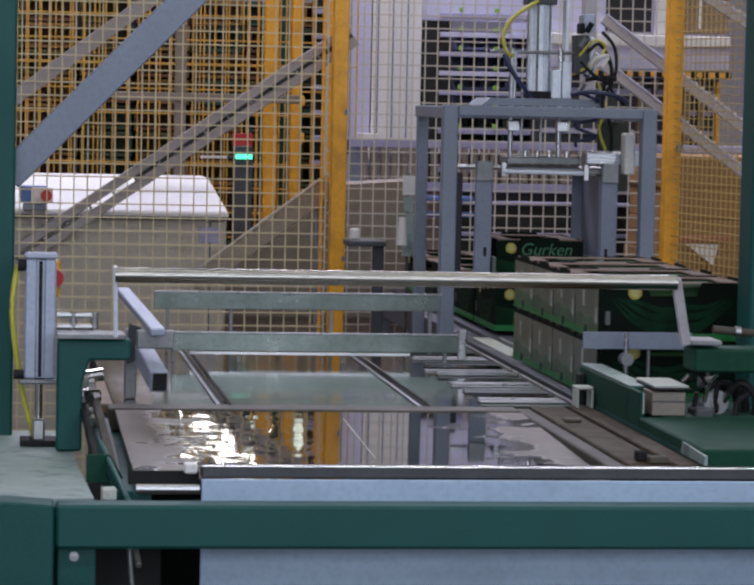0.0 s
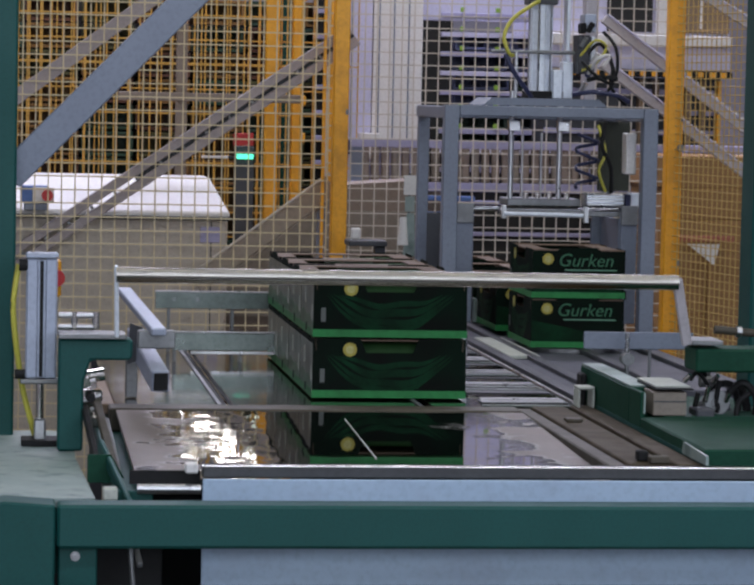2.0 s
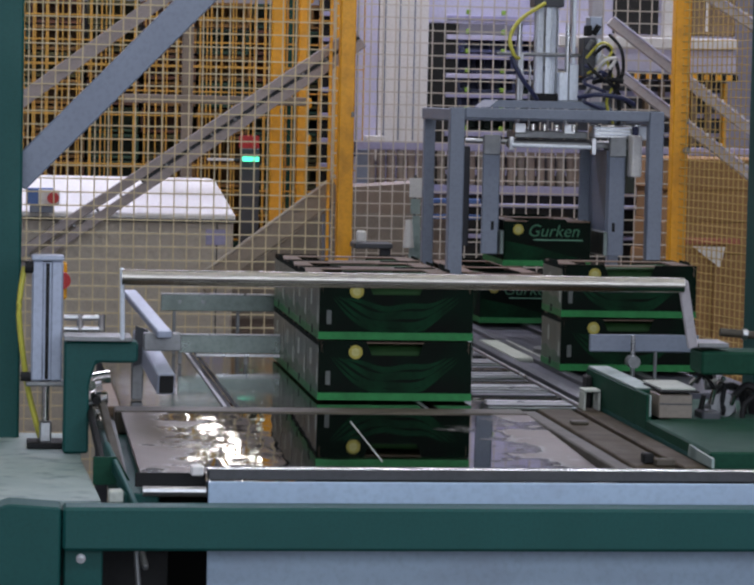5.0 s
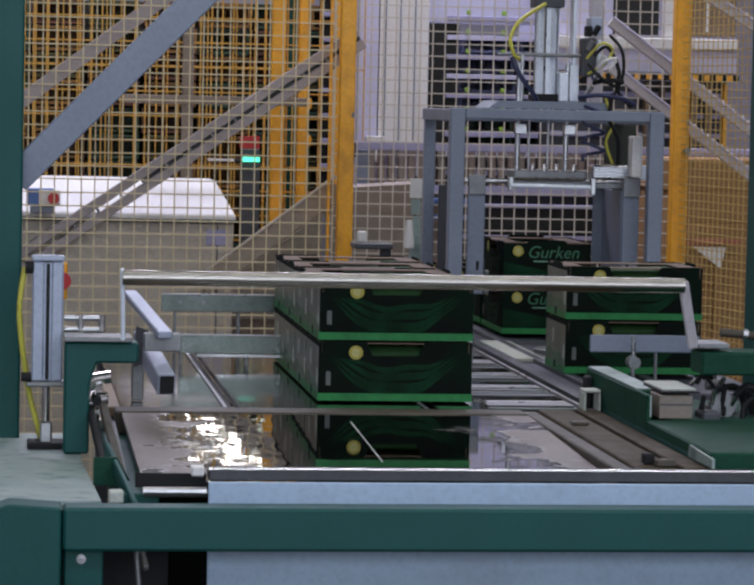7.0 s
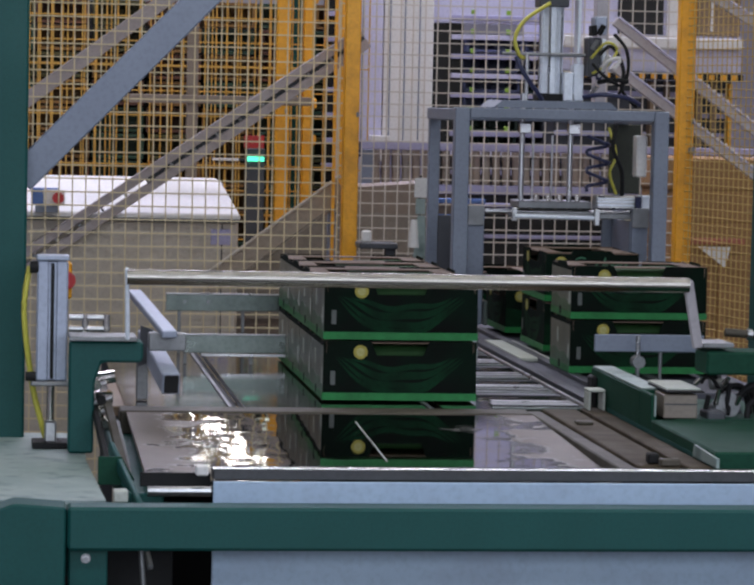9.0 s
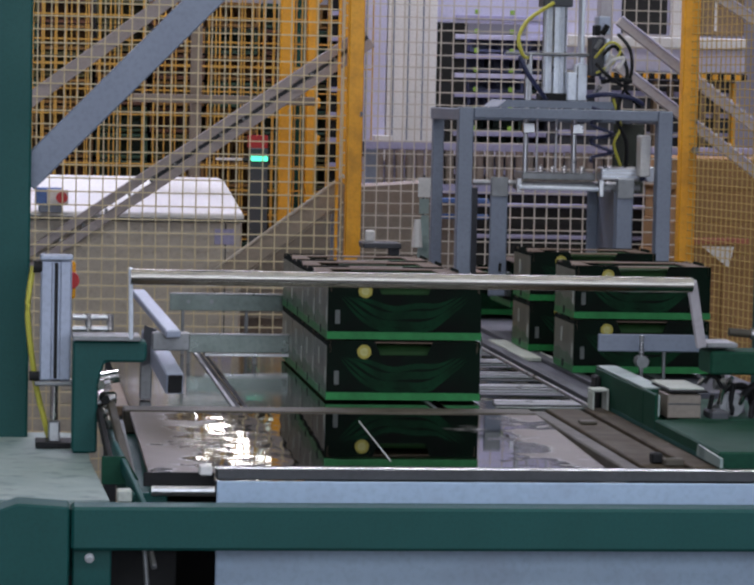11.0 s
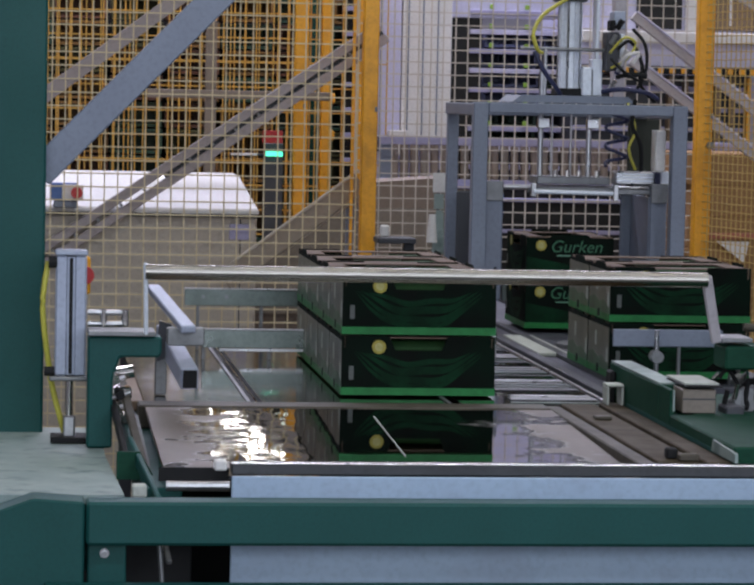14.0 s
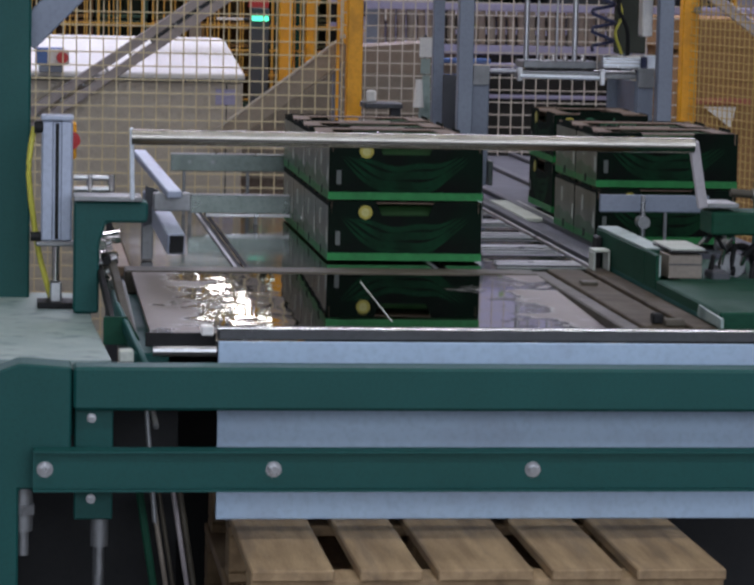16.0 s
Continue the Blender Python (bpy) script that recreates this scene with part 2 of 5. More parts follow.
# ---- builders ----
ORIGIN = {}


def thing(name, x, y, z, label, category, group="", kind=""):
    ob = new(name)
    ob.location = (x, y, z)
    ORIGIN[ob.name] = Vector((x, y, z))
    return tagged(ob, label, category, group, kind)


def part(name, bm, mat, parent=None, label="", kind="", smooth=False):
    """Links a bmesh given in world metres as one mesh, under its thing."""
    me = bpy.data.meshes.new(name)
    if parent:
        bm.transform(Matrix.Translation(-ORIGIN[parent.name]))
    bm.normal_update()
    bm.to_mesh(me)
    bm.free()
    for f in me.polygons:
        f.use_smooth = smooth
    if smooth:
        me.set_sharp_from_angle(angle=0.9)
    for one in (mat if isinstance(mat, (list, tuple)) else [mat]):
        me.materials.append(one)
    ob = new(name, me)
    if parent:
        ob.parent = parent
        ORIGIN[ob.name] = ORIGIN[parent.name]
    else:
        ORIGIN[ob.name] = Vector((0, 0, 0))
    return tagged(ob, label, kind=kind)


def solid(name, bm, mat, label, category, kind="", group="", smooth=False):
    return tagged(part(name, bm, mat, smooth=smooth), label, category, group, kind)


def slab(x0, x1, y0, y1, z0, z1, bevel=0.003, bm=None, mi=0):
    """A box with softened edges."""
    own = bmesh.new()
    bmesh.ops.create_cube(own, size=1.0)
    for v in own.verts:
        v.co = Vector(((x0 + x1) / 2 + v.co.x * (x1 - x0), (y0 + y1) / 2 + v.co.y * (y1 - y0), (z0 + z1) / 2 + v.co.z * (z1 - z0)))
    if bevel:
        bmesh.ops.bevel(own, geom=own.edges[:], offset=min(bevel, 0.3 * min(abs(x1 - x0), abs(y1 - y0), abs(z1 - z0))), segments=1, affect="EDGES")
    return merge(bm, own, mi)


def merge(bm, own, mi=0):
    for f in own.faces:
        f.material_index = mi
    if bm is None:
        return own
    me = bpy.data.meshes.new("scratch")
    own.to_mesh(me)
    own.free()
    bm.from_mesh(me)
    bpy.data.meshes.remove(me)
    return bm


def rod(a, b, r, bm=None, sides=12, r2=None, mi=0):
    """A round bar from a to b."""
    a, b = Vector(a), Vector(b)
    own = bmesh.new()
    bmesh.ops.create_cone(own, cap_ends=True, segments=sides, radius1=r, radius2=r if r2 is None else r2, depth=(b - a).length)
    own.transform(Matrix.Translation((a + b) / 2) @ (b - a).to_track_quat("Z", "Y").to_matrix().to_4x4())
    return merge(bm, own, mi)


def bar(a, b, w, h, bm=None, bevel=0.003, mi=0):
    """A straight rectangular bar from a to b, w across, h deep in y."""
    a, b = Vector(a), Vector(b)
    own = slab(-w / 2, w / 2, -h / 2, h / 2, 0, (b - a).length, bevel)
    z = (b - a).normalized()
    y = Vector((0, 1, 0))
    if abs(z.dot(y)) > 0.9:
        y = Vector((0, 0, 1))
    x = y.cross(z).normalized()
    y = z.cross(x)
    own.transform(Matrix.Translation(a) @ Matrix((x, y, z)).transposed().to_4x4())
    return merge(bm, own, mi)


def hose(points, r, bm=None, sides=7, steps=6):
    """A bent tube through points."""
    pts = [Vector(p) for p in points]
    line = []
    for i in range(len(pts) - 1):
        p0, p1, p2, p3 = pts[max(i - 1, 0)], pts[i], pts[i + 1], pts[min(i + 2, len(pts) - 1)]
        for k in range(steps):
            t = k / steps
            line.append(0.5 * (2 * p1 + (p2 - p0) * t + (2 * p0 - 5 * p1 + 4 * p2 - p3) * t * t + (3 * p1 - p0 - 3 * p2 + p3) * t ** 3))
    line.append(pts[-1])
    own = bmesh.new()
    rings = []
    for i, p in enumerate(line):
        d = (line[min(i + 1, len(line) - 1)] - line[max(i - 1, 0)]).normalized()
        m = d.to_track_quat("Z", "Y").to_matrix()
        rings.append([own.verts.new(p + m @ Vector((r * math.cos(2 * math.pi * k / sides), r * math.sin(2 * math.pi * k / sides), 0))) for k in range(sides)])
    for u, v in zip(rings, rings[1:]):
        for k in range(sides):
            own.faces.new((u[k], u[(k + 1) % sides], v[(k + 1) % sides], v[k]))
    own.faces.new(rings[0][::-1])
    own.faces.new(rings[-1])
    return merge(bm, own)


def prism(outline, y0, y1, bm=None, mi=0):
    """An outline in x and z, given depth from y0 to y1."""
    own = bmesh.new()
    f = [own.verts.new((x, y0, z)) for x, z in outline]
    g = [own.verts.new((x, y1, z)) for x, z in outline]
    n = len(outline)
    own.faces.new(f)
    own.faces.new(g[::-1])
    for i in range(n):
        own.faces.new((f[(i + 1) % n], f[i], g[i], g[(i + 1) % n]))
    bmesh.ops.recalc_face_normals(own, faces=own.faces[:])
    return merge(bm, own, mi)


def profile_x(outline, x0, x1, bm=None):
    """An outline in y and z, drawn out from x0 to x1."""
    own = prism(outline, x0, x1)
    own.transform(Matrix(((0, 1, 0, 0), (1, 0, 0, 0), (0, 0, 1, 0), (0, 0, 0, 1))))
    bmesh.ops.recalc_face_normals(own, faces=own.faces[:])
    return merge(bm, own)


def bolt(parent, x, y, z, r=0.0135, name="bolt"):
    b = rod((x, y, z), (x, y - 0.003, z), r * 1.5, sides=20)
    rod((x, y - 0.003, z), (x, y - 0.006, z), r * 1.2, b, sides=20, r2=r * 1.1)
    rod((x, y - 0.006, z), (x, y - 0.015, z), r, b, sides=6, r2=r * 0.85)
    return part(name, b, STEEL, parent, "zinc-plated hexagon bolt")

# ---- the hall ----
solid("floor", slab(-9, 11, -11, 17, -0.2, 0, 0), CONCRETE, "worn grey concrete factory floor", "floor", "structure")
solid("wall_back", slab(-9, 11, 17, 17.2, 0, 6, 0), PLASTER, "pale lilac painted hall wall", "wall", "structure")
solid("wall_front", slab(-9, 11, -11.2, -11, 0, 6, 0), PLASTER, "pale painted hall wall", "wall", "structure")
solid("wall_west", slab(-9.2, -9, -11, 17, 0, 6, 0), PLASTER, "pale painted hall wall", "wall", "structure")
solid("wall_east", slab(11, 11.2, -11, 17, 0, 6, 0), PLASTER, "pale painted hall wall", "wall", "structure")
solid("ceiling", slab(-9, 11, -11, 17, 6, 6.2, 0), ROOF, "pale lined hall ceiling", "ceiling", "structure")


# unseen frame and panes, added to back the front fill lamp
fill_frame = tagged(part("window_2", slab(-5.7, 6.7, -10.998, -10.9, 1.75, 4.65, 0.01), WHITE), "unseen frame added behind the front fill lamp", "window", kind="structure")
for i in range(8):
    part("pane", slab(-5.55 + 1.5 * i, -4.1 + 1.5 * i, -10.899, -10.89, 1.9, 4.5, 0.003), PANE, fill_frame, "unseen frosted pane added behind the front fill lamp")


# ---- the green machine frame in front ----
def machine_frame():
    g = thing("palletiser_frame", 0.1, -1.5, 0, "teal green painted steel frame of a palletising machine", "machine frame")
    # front crossbeams
    part("crossbeam", slab(-0.672, 1.25, -1.5, -1.42, 0.85, 0.938, 0.006), GREEN, g)
    low = profile_x([(-1.556, 0.694), (-1.556, 0.699), (-1.541, 0.699), (-1.541, 0.772), (-1.556, 0.772), (-1.556, 0.777), (-1.505, 0.777), (-1.505, 0.694)], -0.752, 1.25)
    part("angle_rail", low, GREEN, g)
    for x in (-0.728, -0.27, 0.26, 0.75):
        bolt(g, x, -1.541, 0.738, 0.0108)
    # front corner block, its shoulder cut away at the top
    block = prism([(-0.98, 0), (-0.78, 0), (-0.78, 0.69), (-0.676, 0.69), (-0.676, 0.938), (-0.78, 0.945), (-0.86, 0.915), (-0.98, 0.885)], -1.502, -1.40)
    bmesh.ops.bevel(block, geom=block.edges[:], offset=0.004, segments=1, affect="EDGES")
    part("corner_block", block, GREEN, g)
    sub = slab(-0.668, -0.59, -1.46, -1.42, 0.62, 0.85, 0.003)
    part("bracket_plate", sub, GREEN, g)
    for z in (0.829, 0.663):
        bolt(g, -0.634, -1.46, z, 0.0065)
    foot = rod((-0.77, -1.47, 0.6), (-0.77, -1.47, 0.69), 0.02)
    rod((-0.77, -1.47, 0.55), (-0.77, -1.47, 0.6), 0.012, foot)
    rod((-0.77, -1.475, 0.635), (-0.77, -1.475, 0.655), 0.026, foot, sides=6)
    part("levelling_foot", foot, STEEL_DULL, g, "dull metal levelling foot", smooth=True)
    foot = rod((-0.615, -1.43, 0.56), (-0.615, -1.43, 0.62), 0.018)
    rod((-0.615, -1.43, 0.5), (-0.615, -1.43, 0.56), 0.009, foot)
    part("levelling_foot", foot, STEEL_DULL, g, "dull metal levelling foot", smooth=True)
    # plate on top of the side beam
    top = bmesh.new()
    pts = [(-1.1, -1.40), (-0.593, -1.40), (-0.615, -0.75), (-0.61, -0.42), (-0.64, -0.22), (-1.1, -0.22)]
    lo, hi = [top.verts.new((x, y, 0.92)) for x, y in pts], [top.verts.new((x, y, 0.938)) for x, y in pts]
    top.faces.new(lo[::-1])
    top.faces.new(hi)
    for i in range(6):
        top.faces.new((lo[i], lo[(i + 1) % 6], hi[(i + 1) % 6], hi[i]))
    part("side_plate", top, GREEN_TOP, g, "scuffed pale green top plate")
    part("side_beam", slab(-1.08, -0.66, -1.38, -0.25, 0.78, 0.918), GREEN, g)
    # near-black sheets put the shade inside the machine into the colour
    part("inner_panel", slab(-1.08, -0.44, -1.16, -1.15, 0.02, 0.86, 0.002), VOID, g, "near-black sheet standing in for shade inside the machine")
    part("inner_panel", slab(-0.439, 1.2, -0.6, -0.59, 0.02, 0.86, 0.002), VOID, g, "near-black sheet standing in for shade inside the machine")
    part("hanger_rod", rod((-0.612, -1.3, 0.3), (-0.612, -1.3, 0.62), 0.012), STEEL_DULL, g, smooth=True)
    # portal posts with brace
    part("post", slab(-0.92, -0.752, -0.32, -0.2, 0, 3.2, 0.006), GREEN, g)
    part("post", slab(1.053, 1.2, -0.32, -0.2, 0, 3.2, 0.006), GREEN, g)
    part("header", slab(-0.92, 1.2, -0.3, -0.22, 3.2, 3.34, 0.006), GREEN, g)
    part("brace", bar((-0.77, -0.25, 1.555), (-0.1, -0.25, 2.245), 0.072, 0.05), GREY, g, "grey lilac diagonal brace")
    # bracket arm that carries the guard bar
    arm = prism([(-0.654, 0.94), (-0.596, 0.94), (-0.596, 1.10), (-0.58, 1.15), (-0.49, 1.15), (-0.485, 1.16), (-0.485, 1.198), (-0.654, 1.198)], -0.64, -0.56)
    bmesh.ops.bevel(arm, geom=arm.edges[:], offset=0.005, segments=1, affect="EDGES")
    part("bracket_arm", arm, GREEN, g)
    part("bracket_arm", slab(0.835, 1.1, -0.66, -0.54, 1.137, 1.192, 0.005), GREEN_DARK, g)
    part("bracket_post", slab(1.03, 1.1, -0.64, -0.56, 0.75, 1.13, 0.005), GREEN, g)
    for x0, x1, z in ((-0.655, -0.5, 1.207), (0.825, 0.9, 1.208)):
        part("cap_plate", slab(x0, x1, -0.66, -0.54, z - 0.007, z + 0.004, 0.002), STEEL_DULL, g, "thin bare metal plate")
    return g


machine_frame()


def guard_bar():
    g = thing("guard_bar", -0.53, -0.75, 1.21, "polished chrome guard bar on two thin arms", "guard bar")
    part("rail", rod((-0.53, -0.75, 1.354), (0.764, -0.75, 1.353), 0.0175, sides=24), GUARD, g, smooth=True)
    part("arm", bar((-0.530, -0.75, 1.375), (-0.525, -0.72, 1.21), 0.010, 0.012), ALU, g, "thin pale steel arm")
    part("arm", bar((0.762, -0.75, 1.362), (0.802, -0.70, 1.205), 0.024, 0.012), RAIL, g, "flat steel arm")


guard_bar()


def lift_cylinder():
    c = thing("pneumatic_cylinder", -0.69, -0.5, 0.94, "pale aluminium pneumatic cylinder standing upright", "cylinder")
    body = slab(-0.728, -0.70, -0.53, -0.47, 1.095, 1.375, 0.004)
    slab(-0.684, -0.656, -0.53, -0.47, 1.095, 1.375, 0.004, body)
    slab(-0.701, -0.683, -0.526, -0.47, 1.097, 1.373, 0.001, body)
    part("barrel", body, ALU_GREY, c)
    part("groove", slab(-0.696, -0.688, -0.5285, -0.5265, 1.1, 1.37, 0), BLACK, c, "black slot")
    part("end_cap", slab(-0.73, -0.654, -0.535, -0.465, 1.376, 1.388), ALU_GREY, c)
    part("end_cap", slab(-0.74, -0.60, -0.535, -0.465, 1.083, 1.094), STEEL_DULL, c)
    part("rod", rod((-0.692, -0.5, 0.945), (-0.692, -0.5, 1.084), 0.008), CHROME, c, smooth=True)
    part("rod_clevis", slab(-0.706, -0.678, -0.515, -0.485, 0.945, 1.0, 0.004), STEEL, c)
    part("foot_plate", slab(-0.735, -0.65, -0.55, -0.45, 0.939, 0.953, 0.002), BLACK, c, "black foot plate")
    part("port", rod((-0.745, -0.52, 1.36), (-0.725, -0.52, 1.36), 0.014), BLACK, c)
    part("port", rod((-0.752, -0.52, 1.105), (-0.728, -0.52, 1.105), 0.011), BLACK, c)
    part("air_hose", hose([(-0.745, -0.5, 1.36), (-0.757, -0.5, 1.25), (-0.735, -0.47, 1.08), (-0.71, -0.46, 0.98), (-0.70, -0.44, 0.945)], 0.007), HOSE_YELLOW, c, "yellow air hose", smooth=True)
    for z in (1.215, 1.242):
        part("guide_pin", rod((-0.652, -0.5, z), (-0.565, -0.5, z), 0.007), STEEL, c, smooth=True)
    part("pin_head", rod((-0.565, -0.5, 1.21), (-0.565, -0.5, 1.25), 0.009), CHROME, c, smooth=True)
    part("pin_head", rod((-0.615, -0.5, 1.205), (-0.615, -0.5, 1.25), 0.008), CHROME, c, smooth=True)


lift_cylinder()


def left_linkage():
    g = thing("side_linkage", -0.55, -0.8, 0.75, "dark steel linkage arms with clamps beside the sheet", "linkage")
    part("arm", bar((-0.598, -0.5, 1.06), (-0.575, -1.0, 0.955), 0.014, 0.02), BLACK, g, "black flat arm")
    part("arm", bar((-0.572, -0.45, 1.085), (-0.535, -1.15, 0.93), 0.02, 0.012), BROWN_METAL, g)
    part("arm", bar((-0.545, -0.7, 1.02), (-0.50, -1.40, 0.80), 0.012, 0.012), STEEL_DULL, g)
    part("arm", bar((-0.525, -1.38, 0.90), (-0.50, -1.40, 0.60), 0.01, 0.012), STEEL_DULL, g)
    c = rod((-0.60, -0.55, 1.1), (-0.545, -0.55, 1.11), 0.015)
    rod((-0.585, -0.58, 1.03), (-0.585, -0.5, 1.06), 0.022, c)
    rod((-0.565, -0.56, 1.0), (-0.565, -0.5, 1.02), 0.016, c)
    slab(-0.59, -0.55, -0.58, -0.52, 1.045, 1.075, 0.004, c)
    part("clamp", c, CHROME, g, "shiny steel clamp", smooth=False)
    for k, (x, z) in enumerate(((-0.592, 1.095), (-0.578, 1.06), (-0.59, 1.03), (-0.568, 1.005))):
        part("knob", rod((x, -0.62, z), (x, -0.57, z + 0.004), 0.013 - 0.002 * (k % 2), sides=10), CHROME if k != 1 else BLACK, g, "small steel knob", smooth=True)
        part("link_pin", rod((x - 0.02, -0.6, z - 0.01), (x + 0.025, -0.6, z + 0.006), 0.005, sides=8), STEEL, g, smooth=True)
    part("arm", bar((-0.568, -0.98, 0.995), (-0.52, -1.385, 0.915), 0.012, 0.03), GREEN, g, "green painted flat arm")
    part("gusset", prism([(-0.60, 0.93), (-0.60, 0.99), (-0.55, 0.99), (-0.515, 0.93)], -1.1, -1.09), GREEN_DARK, g, "green gusset plate")
    part("block", slab(-0.575, -0.545, -1.34, -1.30, 0.925, 0.95), SLOT_PALE, g, "pale plastic block")


left_linkage()


# ---- steel sheet, its frame and the panel that hangs before it ----
def sheet_table():
    t = thing("layer_sheet_table", 0.05, -0.8, 0.6, "dark polished steel layer sheet in a brown metal frame", "sheet table")
    sh = slab(-0.505, 0.50, -1.30, -0.26, -0.01, 0, 0.001)
    for v in sh.verts:
        v.co.z += 0.995 + (v.co.y + 0.26) * 0.028
    part("sheet", sh, SHEET, t, "worn steel sheet with a dark oily mirror patch")
    part("scratch", bar((0.039, -0.40, 0.9916), (0.034, -1.02, 0.9743), 0.003, 0.002), SLOT_PALE, t, "pale scratch")
    part("back_rail", slab(-0.52, 0.50, -0.258, -0.15, 0.94, 0.998, 0.004), BROWN_METAL, t)
    part("side_rail", slab(0.502, 0.54, -1.30, -0.15, 0.94, 0.993, 0.003), BROWN_METAL, t)
    part("side_rail", slab(0.542, 0.629, -1.30, -0.15, 0.94, 0.999, 0.003), RAIL_BROWN, t, "pale brown worn guide rail")
    part("rail_gap", slab(0.63, 0.643, -1.30, -0.15, 0.9, 0.975, 0.001), BLACK, t, "dark rail gap")
    part("side_rail", slab(0.644, 0.697, -1.30, -0.12, 0.94, 1.0, 0.003), RAIL_BROWN, t, "pale brown worn guide rail")
    part("rail_stop", slab(0.568, 0.592, -1.245, -1.215, 1.0, 1.022, 0.003), BLACK, t, "dark stop block")
    part("rail_stop", slab(0.585, 0.628, -1.29, -1.262, 1.0, 1.016, 0.003), BROWN_METAL, t, "rusty stop block")
    part("rail_stop", slab(0.56, 0.60, -0.51, -0.47, 1.0, 1.008, 0.002), BROWN_METAL, t, "rusty stop block")
    part("front_edge", slab(-0.372, 0.95, -1.352, -1.301, 0.974, 0.998, 0.003), EDGE, t, "dark steel edge strip")
    part("edge_bead", rod((-0.372, -1.349, 0.9985), (0.95, -1.349, 0.9985), 0.0028, sides=8), CHROME, t, "bright rolled edge", smooth=True)
    part("panel", slab(-0.372, 0.95, -1.362, -1.353, 0.60, 0.973, 0.002), DRAPE, t, "pale blue painted hanging front panel")
    part("roller", rod((-0.505, -1.33, 0.948), (-0.374, -1.33, 0.948), 0.011, sides=16), STEEL, t, smooth=True)
    # black bar stands in for the shadow above and behind the roller
    part("roller_shadow_bar", slab(-0.52, -0.374, -1.31, -1.303, 0.955, 0.984, 0.001), BLACK, t, "black strip painted as the shadow behind the roller")
    part("lamp_block", slab(-0.408, -0.382, -1.365, -1.335, 0.985, 1.006, 0.003), WHITE, t, "small white plastic block")
    part("cross_support", slab(-0.6, 1.0, -0.2, -0.16, 0.5, 0.6), BROWN_METAL, t)
    part("under_beam", slab(-0.55, -0.47, -1.3, 0.2, 0.86, 0.94), GREEN, t)


sheet_table()


# ---- row table behind the sheet: reflection strips, flaps, acrylic guards ----
def row_table():
    t = thing("row_table", 0.1, 0.6, 0, "dull metal transfer table with two dark slots", "transfer table")
    for x0, x1 in ((-0.5, -0.237), (-0.207, 0.267), (0.297, 0.66)):
        part("deck_plate", slab(x0, x1, -0.148, 1.75, 0.975, 0.995, 0.002), DECK, t, "polished steel deck plate")
    for x in (-0.237, 0.267):
        part("slot", slab(x + 0.001, x + 0.029, -0.148, 1.75, 0.93, 0.975, 0.001), BLACK, t, "dark guide slot")
        part("slot_edge", slab(x - 0.011, x - 0.001, -0.148, 1.75, 0.9955, 0.9985, 0.001), STEEL_DULL, t, "pale worn slot edge")
    part("wear_board", slab(-0.62, -0.502, -0.14, 0.7, 0.97, 0.996, 0.003), TAN_DARK, t, "brown worn side board")
    # strips of mixed metals stand in for broken reflections on the deck
    for i in range(24):
        y = -0.13 + i * 0.078
        x0 = 0.42 + 0.012 * ((i * 7) % 3)
        part("slat", slab(x0, 0.655, y, y + 0.026 + 0.018 * ((i * 5) % 3), 0.9955, 0.999, 0.001), (STAINLESS, STEEL, GREY_DARK, STEEL_DULL, DECK)[(i * 3) % 5], t, "metal strip standing in for a deck reflection")
    part("edge_rail", slab(0.662, 0.672, -0.11, 1.75, 0.96, 1.003, 0.002), STEEL, t, "bright edge rail")
    part("edge_channel", slab(0.673, 0.692, -0.11, 1.75, 0.96, 0.994, 0.002), BLACK, t, "dark edge channel")
    for x, y in ((-0.48, 0.0), (0.64, 0.0), (-0.48, 1.7), (0.64, 1.7)):
        part("leg", slab(x - 0.02, x + 0.02, y - 0.02, y + 0.02, 0, 0.974), GREY_DARK, t)


row_table()


def side_flap():
    g = thing("side_flap", -0.45, -0.2, 1.0, "folded galvanised side guide with a bracket", "side guide")
    up = bar((-0.475, 0.08, 1.262), (-0.412, -0.42, 1.198), 0.036, 0.018)
    part("upper_guide", up, ALU_GREY, g)
    lo = bar((-0.448, 0.0, 1.15), (-0.412, -0.5, 1.088), 0.042, 0.05)
    part("lower_guide", lo, ALU_GREY, g)
    part("end_cap", bar((-0.4115, -0.5015, 1.088), (-0.4105, -0.506, 1.0875), 0.034, 0.042), BLACK, g, "dark open end")
    part("hinge_plate", slab(-0.46, -0.37, -0.38, -0.34, 1.155, 1.198), STEEL_DULL, g)
    part("bracket", prism([(-0.475, 1.10), (-0.45, 1.11), (-0.44, 1.19), (-0.47, 1.2)], -0.2, -0.17), GREY_DARK, g)
    part("leg", slab(-0.47, -0.44, 0.0, 0.03, 0.997, 1.14), STEEL_DULL, g)


side_flap()


